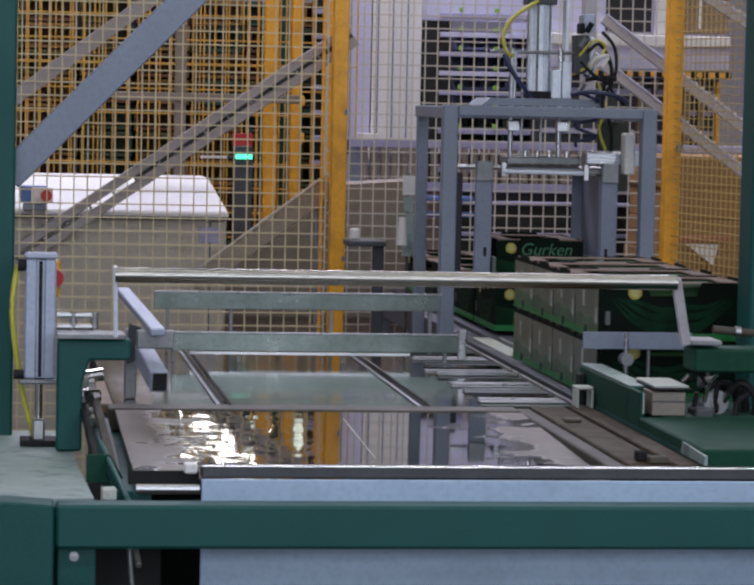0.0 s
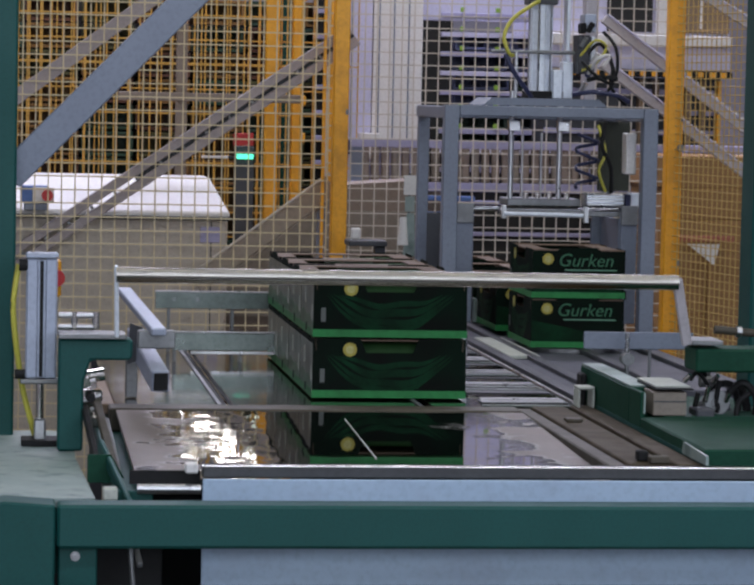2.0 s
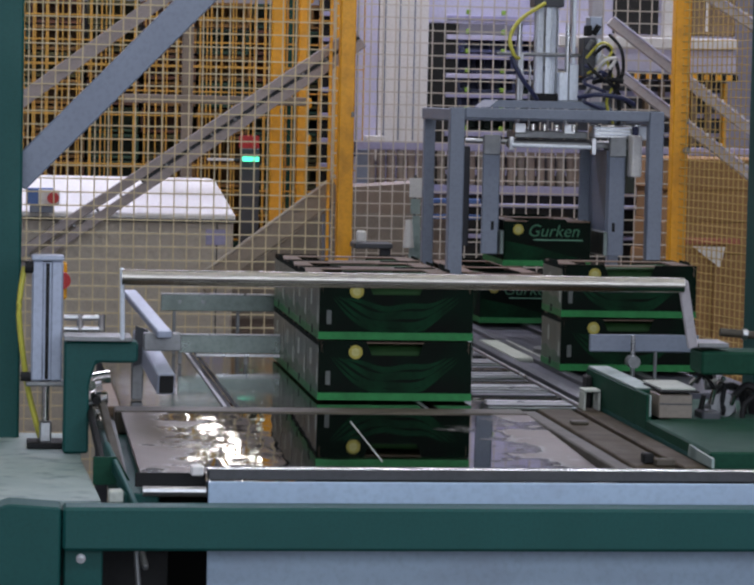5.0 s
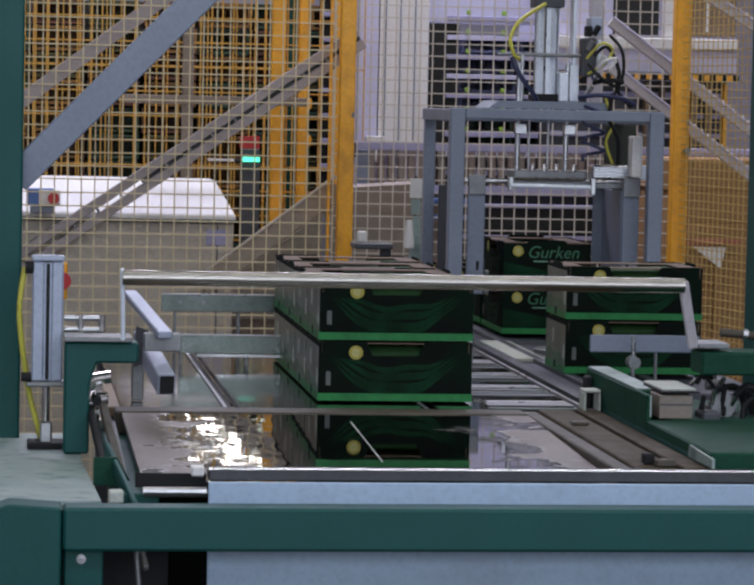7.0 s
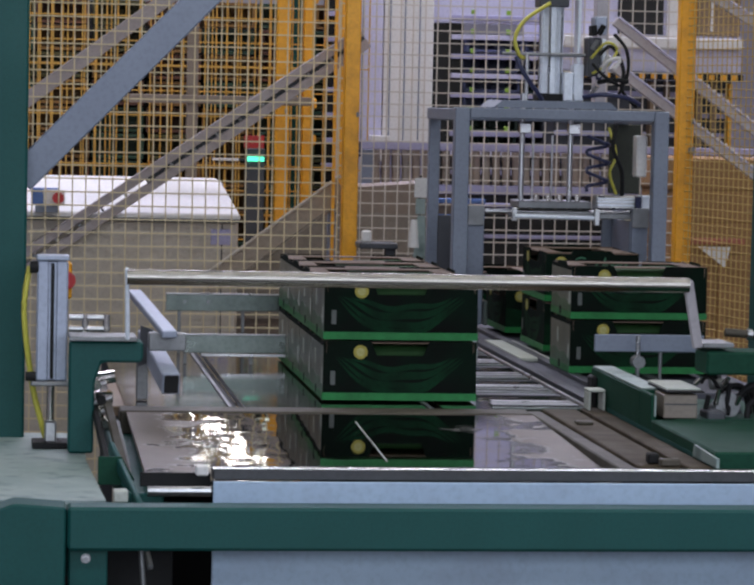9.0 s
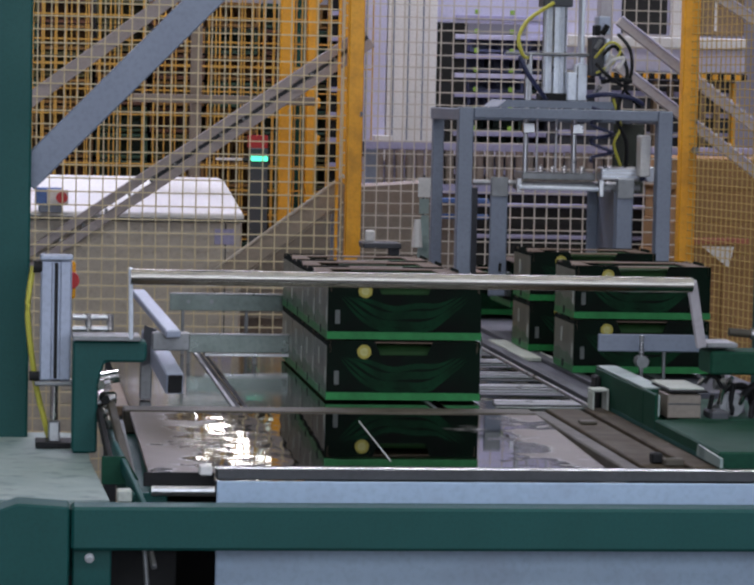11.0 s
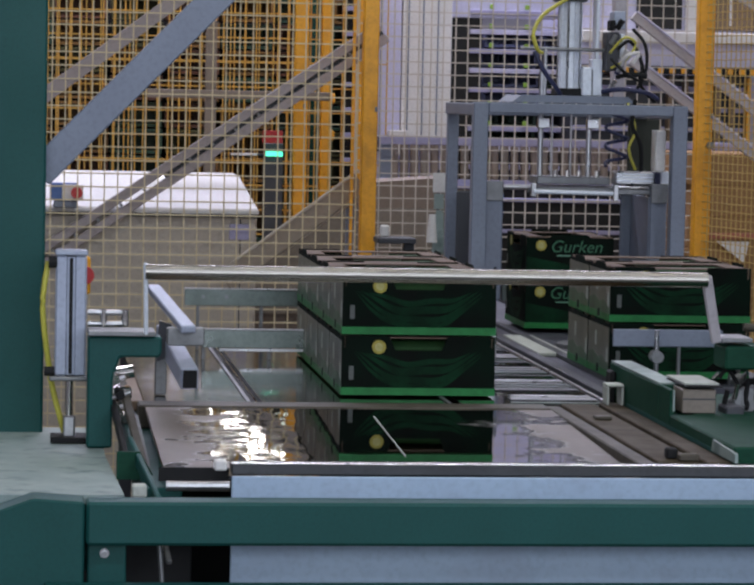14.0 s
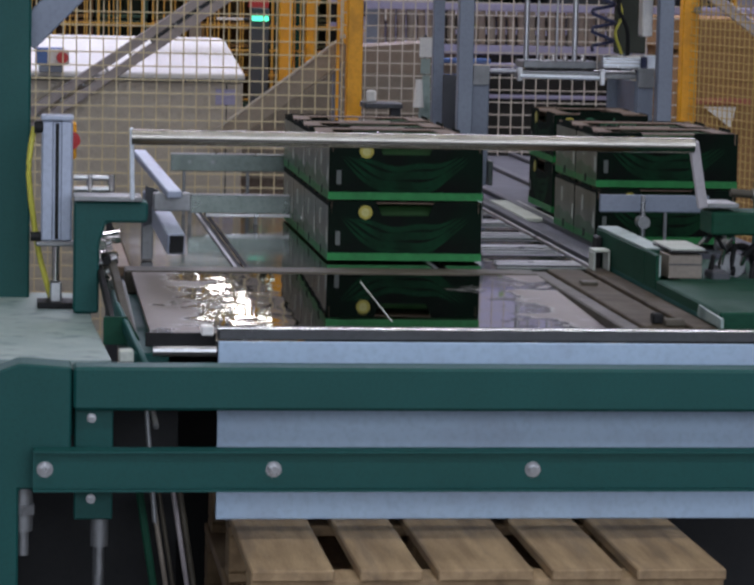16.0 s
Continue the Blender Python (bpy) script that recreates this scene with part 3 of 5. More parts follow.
def stop_plates():
    g = thing("stop_plates", 0.1, 1.3, 0.98, "two smeared stainless stop plates with bright edges", "stop plate")
    part("plate", slab(-0.325, 0.535, 1.296, 1.304, 1.128, 1.176, 0.001), STAINLESS, g)
    part("plate", slab(-0.29, 0.56, 0.996, 1.004, 1.03, 1.08, 0.001), STAINLESS, g)
    part("edge_strip", slab(-0.325, 0.535, 1.290, 1.306, 1.177, 1.181, 0.001), STEEL, g)
    part("edge_strip", slab(-0.29, 0.56, 0.990, 1.006, 1.081, 1.085, 0.001), STEEL, g)
    part("edge_strip", slab(-0.24, 0.40, 0.985, 0.991, 1.020, 1.029, 0.001), STEEL, g)
    part("end_tab", slab(0.54, 0.565, 0.99, 1.004, 1.01, 1.10, 0.003), STEEL, g, "bright end tab")
    for x in (-0.29, -0.10, 0.2, 0.5):
        part("carrier", slab(x, x + 0.01, 1.305, 1.32, 0.996, 1.176, 0.001), STEEL_DULL, g)
        part("carrier", slab(x, x + 0.01, 1.005, 1.02, 0.996, 1.08, 0.001), STEEL_DULL, g)
    for x in (-0.27, -0.2, 0.05, 0.1):
        part("rivet", rod((x, 1.296, 1.155), (x, 1.291, 1.155), 0.006, sides=8), STEEL_DULL, g)


stop_plates()


# ---- right side: infeed conveyor, green guide beam, valves ----
def infeed_conveyor():
    c = thing("infeed_conveyor", 1.0, 1.0, 0, "grey chain conveyor with bright steel side rails", "conveyor")
    part("bed", slab(0.74, 1.3, 0.42, 4.28, 0.90, 0.985, 0.003), BED, c, "dark grey sheet metal bed")
    part("side_rail", slab(0.705, 0.738, -0.05, 2.0, 0.93, 0.999, 0.002), GREY_DARK, c)
    for x in (0.80, 1.01, 1.21):
        part("chain", slab(x, x + 0.03, 0.43, 4.28, 0.986, 0.999, 0.002), GREY_DARK, c, "dark conveyor chain")
    part("infill_plate", slab(0.745, 0.84, 1.3, 1.95, 0.986, 0.998, 0.002), SLOT_PALE, c, "pale wear plate")
    for i in range(7):
        y = 0.0 + i * 0.18
        part("slat", slab(0.70, 0.86, y, y + 0.1, 0.86, 0.87, 0.002), ALU, c, "pale shiny strip")
    for x, y in ((0.76, 0.5), (1.27, 0.5), (0.76, 2.85), (1.27, 2.85), (0.76, 4.2), (1.27, 4.2)):
        part("leg", slab(x - 0.025, x + 0.025, y - 0.025, y + 0.025, 0, 0.9), GREY, c)
    part("turntable", rod((1.0, 1.66, 0.98), (1.0, 1.66, 0.997), 0.13, sides=28), STEEL_DULL, c)


infeed_conveyor()


def guide_beam():
    g = thing("guide_beam", 0.8, -0.5, 0.8, "dark green guide beam with a black end stop", "guide beam")
    tall = slab(0.7, 0.757, -0.555, 0.015, 0.9, 1.09, 0.003)
    part("beam", tall, GREEN_DARK, g)
    part("base_plate", slab(0.7, 1.04, -1.30, -0.681, 0.9, 1.033, 0.004), GREEN_DARK, g)
    part("base_plate", slab(0.758, 1.04, -0.68, -0.2, 0.9, 1.033, 0.004), GREEN_DARK, g)
    part("end_stop", slab(0.684, 0.699, -0.07, -0.01, 0.985, 1.075, 0.006), BLACK, g, "black rubber end stop")
    part("end_stop", slab(0.7, 0.735, 0.016, 0.03, 0.985, 1.075, 0.006), BLACK, g, "black rubber end stop")
    u = slab(0.652, 0.658, -0.19, -0.13, 1.0, 1.045, 0.002)
    slab(0.689, 0.695, -0.19, -0.13, 1.0, 1.045, 0.002, u)
    slab(0.652, 0.695, -0.19, -0.13, 1.046, 1.053, 0.002, u)
    part("bracket", u, SLOT_PALE, g, "bare pale metal bracket")
    part("top_strip", slab(0.703, 0.755, -0.55, 0.012, 1.091, 1.095, 0.001), GREEN_TOP, g, "pale top face")
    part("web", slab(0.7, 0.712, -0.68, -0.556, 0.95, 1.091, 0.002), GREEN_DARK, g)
    part("web_edge", slab(0.707, 0.7115, -0.684, -0.6805, 1.04, 1.09, 0.001), GREEN_TOP, g, "pale edge")
    part("side_flange", slab(0.6985, 0.6995, -1.28, -0.2, 0.999, 1.008, 0), GREEN, g)
    plate = prism([(-1.345, 1.0), (-1.13, 1.0), (-1.14, 1.026), (-1.345, 1.02)], 0.7, 0.706)
    plate.transform(Matrix(((0, 1, 0, 0), (1, 0, 0, 0), (0, 0, 1, 0), (0, 0, 0, 1))))
    bmesh.ops.recalc_face_normals(plate, faces=plate.faces[:])
    bmesh.ops.translate(plate, verts=plate.verts[:], vec=(-0.008, 0, 0.004))
    part("lower_plate", plate, GREEN_TOP, g, "pale scuffed side plate")


guide_beam()


def valve_block():
    v = thing("valve_block", 0.9, -0.35, 1.0, "beige sensor box with black hoses and steel fittings", "valve unit")
    part("box", slab(0.735, 0.815, -0.66, -0.56, 1.034, 1.09, 0.002), TAUPE, v)
    part("box_seam", slab(0.736, 0.814, -0.6615, -0.66, 1.066, 1.069, 0), GREY_DARK, v)
    part("lid", slab(0.738, 0.83, -0.67, -0.47, 1.0955, 1.099, 0.001), BLACK, v, "black rubber seal")
    part("lid", slab(0.742, 0.825, -0.65, -0.45, 1.0995, 1.104, 0.001), SLOT_PALE, v, "pale beige lid")
    m = rod((0.925, -0.52, 1.03), (0.925, -0.46, 1.03), 0.035)
    rod((0.955, -0.5, 1.01), (0.955, -0.46, 1.01), 0.025, m)
    part("motor", m, GREY_DARK, v)
    part("air_hose", hose([(0.9, -0.52, 1.02), (0.915, -0.54, 1.09), (0.955, -0.54, 1.095), (0.975, -0.53, 1.03), (0.965, -0.52, 0.96)], 0.008), BLACK, v, "black air hose", smooth=True)
    part("air_hose", hose([(0.985, -0.5, 1.1), (0.995, -0.53, 1.04), (1.005, -0.52, 0.95)], 0.011), BLACK, v, "black air hose", smooth=True)
    f = rod((0.905, -0.48, 1.11), (0.905, -0.48, 1.16), 0.012)
    rod((0.88, -0.48, 1.13), (0.93, -0.48, 1.14), 0.008, f)
    rod((0.885, -0.5, 1.10), (0.925, -0.5, 1.10), 0.014, f)
    part("fitting", f, STEEL_DULL, v, "shiny steel fitting")
    w = rod((0.905, -0.6, 1.06), (0.905, -0.57, 1.06), 0.03, sides=16)
    rod((0.905, -0.605, 1.06), (0.905, -0.6, 1.06), 0.014, w, sides=12)
    part("pulley", w, STEEL_DULL, v)
    q = slab(0.84, 0.885, -0.66, -0.58, 1.02, 1.05, 0.004)
    part("valve_body", q, GREY_DARK, v)
    for k in range(4):
        part("nipple", rod((0.85 + 0.025 * k, -0.6, 1.05 + 0.012 * (k % 2)), (0.855 + 0.025 * k, -0.61, 1.085 + 0.014 * (k % 3)), 0.006, sides=8), CHROME if k % 2 else BLACK, v, smooth=True)
    part("air_hose", hose([(0.86, -0.62, 1.02), (0.87, -0.66, 0.985), (0.91, -0.66, 0.98), (0.94, -0.64, 1.01), (0.95, -0.62, 1.06), (0.985, -0.62, 1.09)], 0.007), BLACK, v, "black air hose", smooth=True)
    for k in range(7):
        x, z = 0.835 + 0.017 * k, 1.105 + 0.014 * ((k * 3) % 4)
        part("fitting", rod((x, -0.55, z), (x + 0.012 * (-1) ** k, -0.56, z + 0.016), 0.006, sides=8), (CHROME, STEEL_DULL, HOSE_BLUE, BLACK)[k % 4], v, smooth=True)
    part("air_hose", hose([(0.845, -0.57, 1.11), (0.86, -0.58, 1.13), (0.885, -0.58, 1.1), (0.905, -0.6, 1.06), (0.9, -0.62, 1.04)], 0.005), BLACK, v, "black air hose", smooth=True)
    part("air_hose", hose([(0.93, -0.6, 1.08), (0.96, -0.62, 1.11), (0.995, -0.62, 1.07), (0.99, -0.6, 1.0)], 0.009), BLACK, v, "black air hose", smooth=True)
    part("pin", rod((0.93, -0.45, 1.222), (1.03, -0.45, 1.214), 0.010), BROWN_METAL, v, "rusty pin", smooth=True)
    part("pin_head", rod((0.985, -0.45, 1.218), (0.997, -0.45, 1.217), 0.014), STEEL, v, smooth=True)
    part("sensor_arm", rod((0.79, -0.12, 0.9), (0.79, -0.12, 1.184), 0.006), STEEL, v, smooth=True)
    part("sensor_head", rod((0.79, -0.14, 1.118), (0.79, -0.10, 1.118), 0.016), STEEL_DULL, v, smooth=True)


valve_block()

gp = thing("guide_plate", 0.9, -0.06, 0.9, "grey painted guide plate on a steel stand", "guide plate")
part("plate", slab(0.69, 0.975, -0.064, -0.056, 1.138, 1.182, 0.002), GREY, gp)
part("stand", slab(0.86, 0.868, -0.055, -0.047, 0.5, 1.175, 0.002), STEEL_DULL, gp)


# ---- pallets below ----
def pallet():
    p = thing("pallet", 0.2, -1.27, 0.456, "worn wooden pallet with gapped boards", "pallet")
    z = 0.578
    for x0, x1 in ((-0.34, -0.18), (-0.131, -0.009), (0.021, 0.207), (0.243, 0.382), (0.411, 0.588)):
        part("board", slab(x0, x1, -1.87, -0.67, z, z + 0.022, 0.003), WOOD, p)
    for y in (-1.85, -1.32, -0.79):
        part("stringer", slab(-0.34, 0.588, y, y + 0.1, z - 0.023, z - 0.001, 0.003), WOOD, p)
        for x in (-0.34, 0.05, 0.448):
            part("block", slab(x, x + 0.14, y, y + 0.1, z - 0.1, z - 0.024, 0.004), WOOD, p)
        part("foot_board", slab(-0.34, 0.588, y, y + 0.1, z - 0.122, z - 0.101, 0.003), WOOD, p)
    return p


pal = pallet()
for k in range(1, 4):
    copy_thing(pal, pose(0.2 + 0.006 * (-1) ** k, -1.27 + 0.008 * k, 0.456 - 0.1445 * k))
legs = thing("machine_leg_bundle", -0.48, -1.2, 0, "brown metal guide bars beside the pallet", "guide bars")
for x, w, mat in ((-0.515, 0.016, GREEN_DARK), (-0.489, 0.010, TAUPE), (-0.474, 0.008, BROWN_METAL), (-0.444, 0.010, RAIL_OLD), (-0.43, 0.012, BROWN_METAL)):
    part("bar", bar((x + 0.09, -1.27, 0), (x - 0.018, -1.28, 0.68), w, 0.02), mat, legs)


# ---- boxes ----
def text_bmesh(words, size):
    cu = bpy.data.curves.new("words", "FONT")
    cu.body, cu.size, cu.shear, cu.extrude = words, size, 0.25, 0.0004
    ob = bpy.data.objects.new("words", cu)
    me = ob.to_mesh()
    b = bmesh.new()
    b.from_mesh(me)
    ob.to_mesh_clear()
    bpy.data.objects.remove(ob)
    bpy.data.curves.remove(cu)
    return b


def vegetable_box():
    """A lidless printed carton 0.30 x 0.40 x 0.155; the short face with the word looks along -y."""
    w, d, h = 0.147, 0.197, 0.152
    t = thing("vegetable_box", 0, 0, 0, "black and green printed cardboard vegetable box", "cardboard box", "boxes on the line")
    body = slab(-w + 0.003, w - 0.003, -d + 0.003, d - 0.003, 0.001, h - 0.04, 0)
    body.faces.ensure_lookup_table()
    lid = max(body.faces, key=lambda f: f.calc_center_median().z)
    bmesh.ops.inset_region(body, faces=[lid], thickness=0.004)
    bmesh.ops.translate(body, verts=bmesh.ops.extrude_discrete_faces(body, faces=[lid])["faces"][0].verts, vec=(0, 0, -h + 0.05))
    part("carton", body, CARD_RAW, t, "raw brown cardboard tray")
    for sx in (-1, 1):
        p = prism([(-d, 0.001), (d, 0.001), (d, h), (0.075, h), (0.06, h - 0.036), (-0.06, h - 0.036), (-0.075, h), (-d, h)], 0, 0.0028)
        p.transform(Matrix(((0, sx, 0, sx * (w - 0.0028)), (1, 0, 0, 0), (0, 0, 1, 0), (0, 0, 0, 1))))
        bmesh.ops.recalc_face_normals(p, faces=p.faces[:])
        part("long_panel", p, CARD, t, "black printed long side with a hand dip")
        p = prism([(-w + 0.003, 0.001), (w - 0.003, 0.001), (w - 0.003, h - 0.004), (0.07, h - 0.004), (0.058, h + 0.006), (-0.058, h + 0.006), (-0.07, h - 0.004), (-w + 0.003, h - 0.004)], 0, 0.0028)
        p.transform(Matrix(((1, 0, 0, 0), (0, sx, 0, sx * (d - 0.0028)), (0, 0, 1, 0), (0, 0, 0, 1))))
        bmesh.ops.recalc_face_normals(p, faces=p.faces[:])
        part("short_panel", p, CARD, t, "black printed short side")
    # green skirt
    sk = bmesh.new()
    for x0, x1, y0, y1 in ((-w - 0.0015, -w, -d - 0.0015, d + 0.0015), (w, w + 0.0015, -d - 0.0015, d + 0.0015), (-w, w, -d - 0.0015, -d), (-w, w, d, d + 0.0015)):
        slab(x0, x1, y0, y1, 0.001, 0.02, 0, sk)
    part("green_band", sk, CARD_GREEN, t, "bright green printed band")
    # corner posts and top flaps
    for sx in (-1, 1):
        for sy in (-1, 1):
            part("corner_flap", prism([(sx * w, h), (sx * (w - 0.075), h), (sx * (w - 0.06), h - 0.03), (sx * w, h - 0.03)], sy * (d - 0.006), sy * (d - 0.010)), CARD_RAW, t)
    for x0, x1 in ((-w + 0.003, -w + 0.062), (w - 0.062, w - 0.003)):
        part("top_flap", slab(x0, x1, -d + 0.01, d - 0.01, h - 0.006, h - 0.003, 0), CARD_RAW, t, "raw brown cardboard rim")
    for y0, y1 in ((-d + 0.004, -d + 0.055), (d - 0.055, d - 0.004)):
        part("top_flap", slab(-w + 0.063, w - 0.063, y0, y1, h - 0.005, h - 0.002, 0), CARD_RAW, t, "raw brown cardboard rim")
    # short faces: disc, word, rule
    b = text_bmesh("Gurken", 0.057)
    b.transform(Matrix.Translation((-0.068, -d - 0.0012, 0.1)) @ pose(0, 0, 0, 90))
    part("word", b, LETTER, t, "green italic printed word")
    part("rule", slab(-0.045, 0.12, -d - 0.0014, -d, 0.0865, 0.0905, 0), RULE, t, "pale printed line")
    disc = rod((-0.098, -d, 0.122), (-0.098, -d - 0.0015, 0.122), 0.0178, sides=24)
    d0 = part("printed_disc", disc, DISC, t, "yellow printed disc")
    part("disc_core", rod((-0.098, -d - 0.0014, 0.122), (-0.098, -d - 0.002, 0.122), 0.0108, sides=20), DISC_CORE, d0, "paler printed core")
    tuft = prism([(-w + 0.002, 0.021), (w - 0.002, 0.021), (0.06, 0.04), (-0.02, 0.062), (-w + 0.002, 0.085)], -d - 0.001, -d)
    part("printed_leaf", tuft, CARD_SWOOSH, t, "dark green printed leaf shape")
    # long faces: disc, arcs of printed cucumbers, hand hole, pale slots
    for sx in (-1, 1):
        yy = lambda v: v * sx
        disc = rod((sx * w, yy(-0.102), 0.124), (sx * (w + 0.0015), yy(-0.102), 0.124), 0.0178, sides=24)
        d1 = part("printed_disc", disc, DISC, t, "yellow printed disc")
        core = rod((sx * (w + 0.0014), yy(-0.102), 0.124), (sx * (w + 0.002), yy(-0.102), 0.124), 0.0108, sides=20)
        part("disc_core", core, DISC_CORE, d1, "paler printed core")
        arcs = bmesh.new()
        for k, (r0, wid, depth) in enumerate(((0.150, 0.015, 0.028), (0.168, 0.02, 0.05), (0.18, 0.017, 0.074), (0.186, 0.016, 0.094))):
            n = 18
            up, dn = [], []
            for i in range(n + 1):
                a = -1 + 2 * i / n
                y = a * r0 * 0.9
                zt = 0.110 - depth * (1 - a * a) + 0.004 * math.sin(7 * a + k)
                taper = wid * (1 - abs(a) ** 3)
                if zt < 0.022:
                    zt = 0.022
                up.append(arcs.verts.new((sx * (w + 0.0008), yy(y), zt + taper / 2)))
                dn.append(arcs.verts.new((sx * (w + 0.0008), yy(y), max(0.0205, zt - taper / 2))))
            for i in range(n):
                arcs.faces.new((up[i], up[i + 1], dn[i + 1], dn[i]))
        bmesh.ops.recalc_face_normals(arcs, faces=arcs.faces[:])
        part("printed_cucumber", arcs, CARD_SWOOSH, t, "green printed cucumber arcs")
        for y in (-0.172,):
            part("vent_slot", slab(min(sx * w, sx * (w + 0.0016)), max(sx * w, sx * (w + 0.0016)), min(yy(y - 0.006), yy(y + 0.006)), max(yy(y - 0.006), yy(y + 0.006)), 0.04, 0.075, 0), SLOT_DIM, t, "grey vent slot")
    # plain rear short face
    part("side_print", slab(-w + 0.003, w - 0.003, d, d + 0.0008, 0.021, h - 0.014, 0), CARD_SIDE, t, "mottled green printed side")
    leaf = prism([(-w + 0.004, 0.0205), (w - 0.004, 0.0205), (w - 0.004, 0.05), (0.07, 0.062), (0.0, 0.048), (-0.06, 0.056), (-w + 0.004, 0.036)], d + 0.0009, d + 0.0014)
    part("printed_leaf", leaf, CARD_SIDE_LEAF, t, "green printed leaf shape")
    for x, z in ((-0.125, 0.062), (0.035, 0.098)):
        part("vent_slot", slab(x - 0.0075, x + 0.0075, d + 0.0005, d + 0.0022, z - 0.02, z + 0.02, 0), SLOT_PALE, t, "pale vent slot")
    part("tab_hole", slab(-0.012, 0.016, d + 0.0005, d + 0.0022, 0.006, 0.028, 0), BLACK, t, "dark tab hole")
    # contents
    cu = bmesh.new()
    for i in range(5):
        x = -0.1 + i * 0.05
        rod((x, -0.16, 0.118 + 0.006 * (i % 2)), (x + 0.01, 0.16, 0.117), 0.021, cu, sides=8)
    part("cucumber", cu, CUCUMBER, t, "green cucumbers packed inside", kind="stuff", smooth=True)
    return t


box0 = vegetable_box()
BOXES = []
INFEED_X = 1.004


def box_at(x, y, z, turn):
    ob = box0 if not BOXES else copy_thing(box0, pose(0, 0, 0))
    BOXES.append((ob, x, y, z, turn))
    return ob


# the row of eight that is pushed across, and the three pairs that follow
ROW = [(box_at(0.2, 0.15 + 0.3 * i, 1.0 + 0.155 * k, 90), 0.15 + 0.3 * i, 1.0 + 0.155 * k) for i in range(4) for k in range(2)]
PAIR_A = [box_at(1.012, 2.25, 1.0 + 0.155 * k, 0) for k in range(2)]
PAIR_B = [box_at(1.012, 6.0, 1.0, 0) for k in range(2)]
PAIR_C = [box_at(1.012, 6.0, 1.0, 0) for k in range(2)]


# ---- stacking gate with its gripper ----
def stacking_gate():
    g = thing("stacking_gate", 1.0, 2.3, 0, "grey lilac welded portal of a box stacker", "machine portal")
    for x0, x1 in ((0.641, 0.689), (1.300, 1.349)):
        part("post", slab(x0, x1, 2.0, 2.05, 0, 1.748, 0.003), GREY, g)
        part("post", slab(x0 + 0.015, x0 + 0.053, 2.67, 2.71, 0, 1.742, 0.003), GREY, g)
        part("side_beam", slab(x0 + 0.004, x1 - 0.004, 2.051, 2.669, 1.704, 1.744, 0.003), GREY, g)
    part("crossbeam", slab(0.69, 1.299, 2.0, 2.05, 1.714, 1.748, 0.003), GREY, g)
    part("crossbeam", slab(0.71, 1.314, 2.67, 2.71, 1.702, 1.742, 0.003), GREY, g)
    part("cable_duct", slab(1.275, 1.385, 2.58, 2.6, 1.46, 1.70, 0.003), OLIVE, g, "dark olive plate at the back of the portal")
    part("top_plate", prism([(0.80, 1.75), (1.22, 1.75), (1.19, 1.775), (0.83, 1.775)], 2.2, 2.5), GREY, g)
    for x in (0.918, 1.085):
        part("rod_collar", slab(x - 0.02, x + 0.02, 2.255, 2.285, 1.665, 1.70, 0.003), STEEL, g, "steel rod collar")
    # main cylinder above
    c = part("main_cylinder", rod((1.015, 2.35, 1.79), (1.015, 2.35, 2.6), 0.038, sides=20), ALU, g, "bright aluminium cylinder", smooth=True)
    for a in range(10):
        x, y = 1.015 + 0.038 * math.cos(a * 0.628), 2.35 + 0.038 * math.sin(a * 0.628)
        part("rib", rod((x, y, 1.8), (x, y, 2.6), 0.0045, sides=6), STEEL if a % 2 else ALU, g)
    part("cylinder_cap", slab(0.965, 1.065, 2.3, 2.4, 2.09, 2.16), GREY_DARK, g)
    part("cylinder_base", slab(0.965, 1.065, 2.3, 2.4, 1.776, 1.80), BLACK, g)
    part("piston_side", slab(1.085, 1.12, 2.3, 2.36, 1.776, 1.9), ALU, g)
    part("piston_side", slab(1.095, 1.108, 2.3, 2.36, 1.9, 2.15), ALU, g)
    part("frame_rod", rod((0.925, 2.3, 1.776), (0.925, 2.3, 1.93), 0.007), STEEL, g, smooth=True)
    part("frame_rod", rod((0.84, 2.3, 1.93), (1.2, 2.3, 1.93), 0.006), STEEL_DULL, g, smooth=True)
    part("valve", slab(1.125, 1.165, 2.25, 2.34, 1.86, 1.99), GREY_DARK, g)
    part("valve", slab(1.145, 1.185, 2.25, 2.33, 2.0, 2.06), ALU_GREY, g)
    part("valve", slab(1.132, 1.15, 2.24, 2.3, 1.995, 2.03), BLACK, g)
    part("piston_side", slab(1.05, 1.082, 2.285, 2.33, 1.776, 1.872), ALU, g)
    part("valve", slab(1.168, 1.182, 2.24, 2.3, 1.90, 1.985), ALU, g)
    part("tall_profile", slab(1.20, 1.24, 2.5, 2.56, 1.75, 2.6), RAIL, g)
    for k in range(5):
        z = 1.80 + 0.05 * k
        part("fitting", rod((1.135 + 0.02 * (k % 3), 2.24, z), (1.15 + 0.02 * (k % 3), 2.23, z + 0.03), 0.010, sides=8), (CHROME, HOSE_BLUE, WHITE, STEEL_DULL, BLACK)[k], g, smooth=True)
    part("air_hose", hose([(1.1, 2.2, 1.79), (1.16, 2.16, 1.80), (1.24, 2.16, 1.79), (1.29, 2.2, 1.77)], 0.008), HOSE_BLUE, g, "dark blue air hose", smooth=True)
    part("air_hose", hose([(1.2, 2.2, 2.0), (1.235, 2.17, 1.95), (1.24, 2.16, 1.87), (1.21, 2.16, 1.80)], 0.006), BLACK, g, "black air hose", smooth=True)
    part("air_hose", hose([(1.15, 2.2, 1.84), (1.19, 2.15, 1.85), (1.24, 2.15, 1.845)], 0.008), BLACK, g, "black air hose", smooth=True)
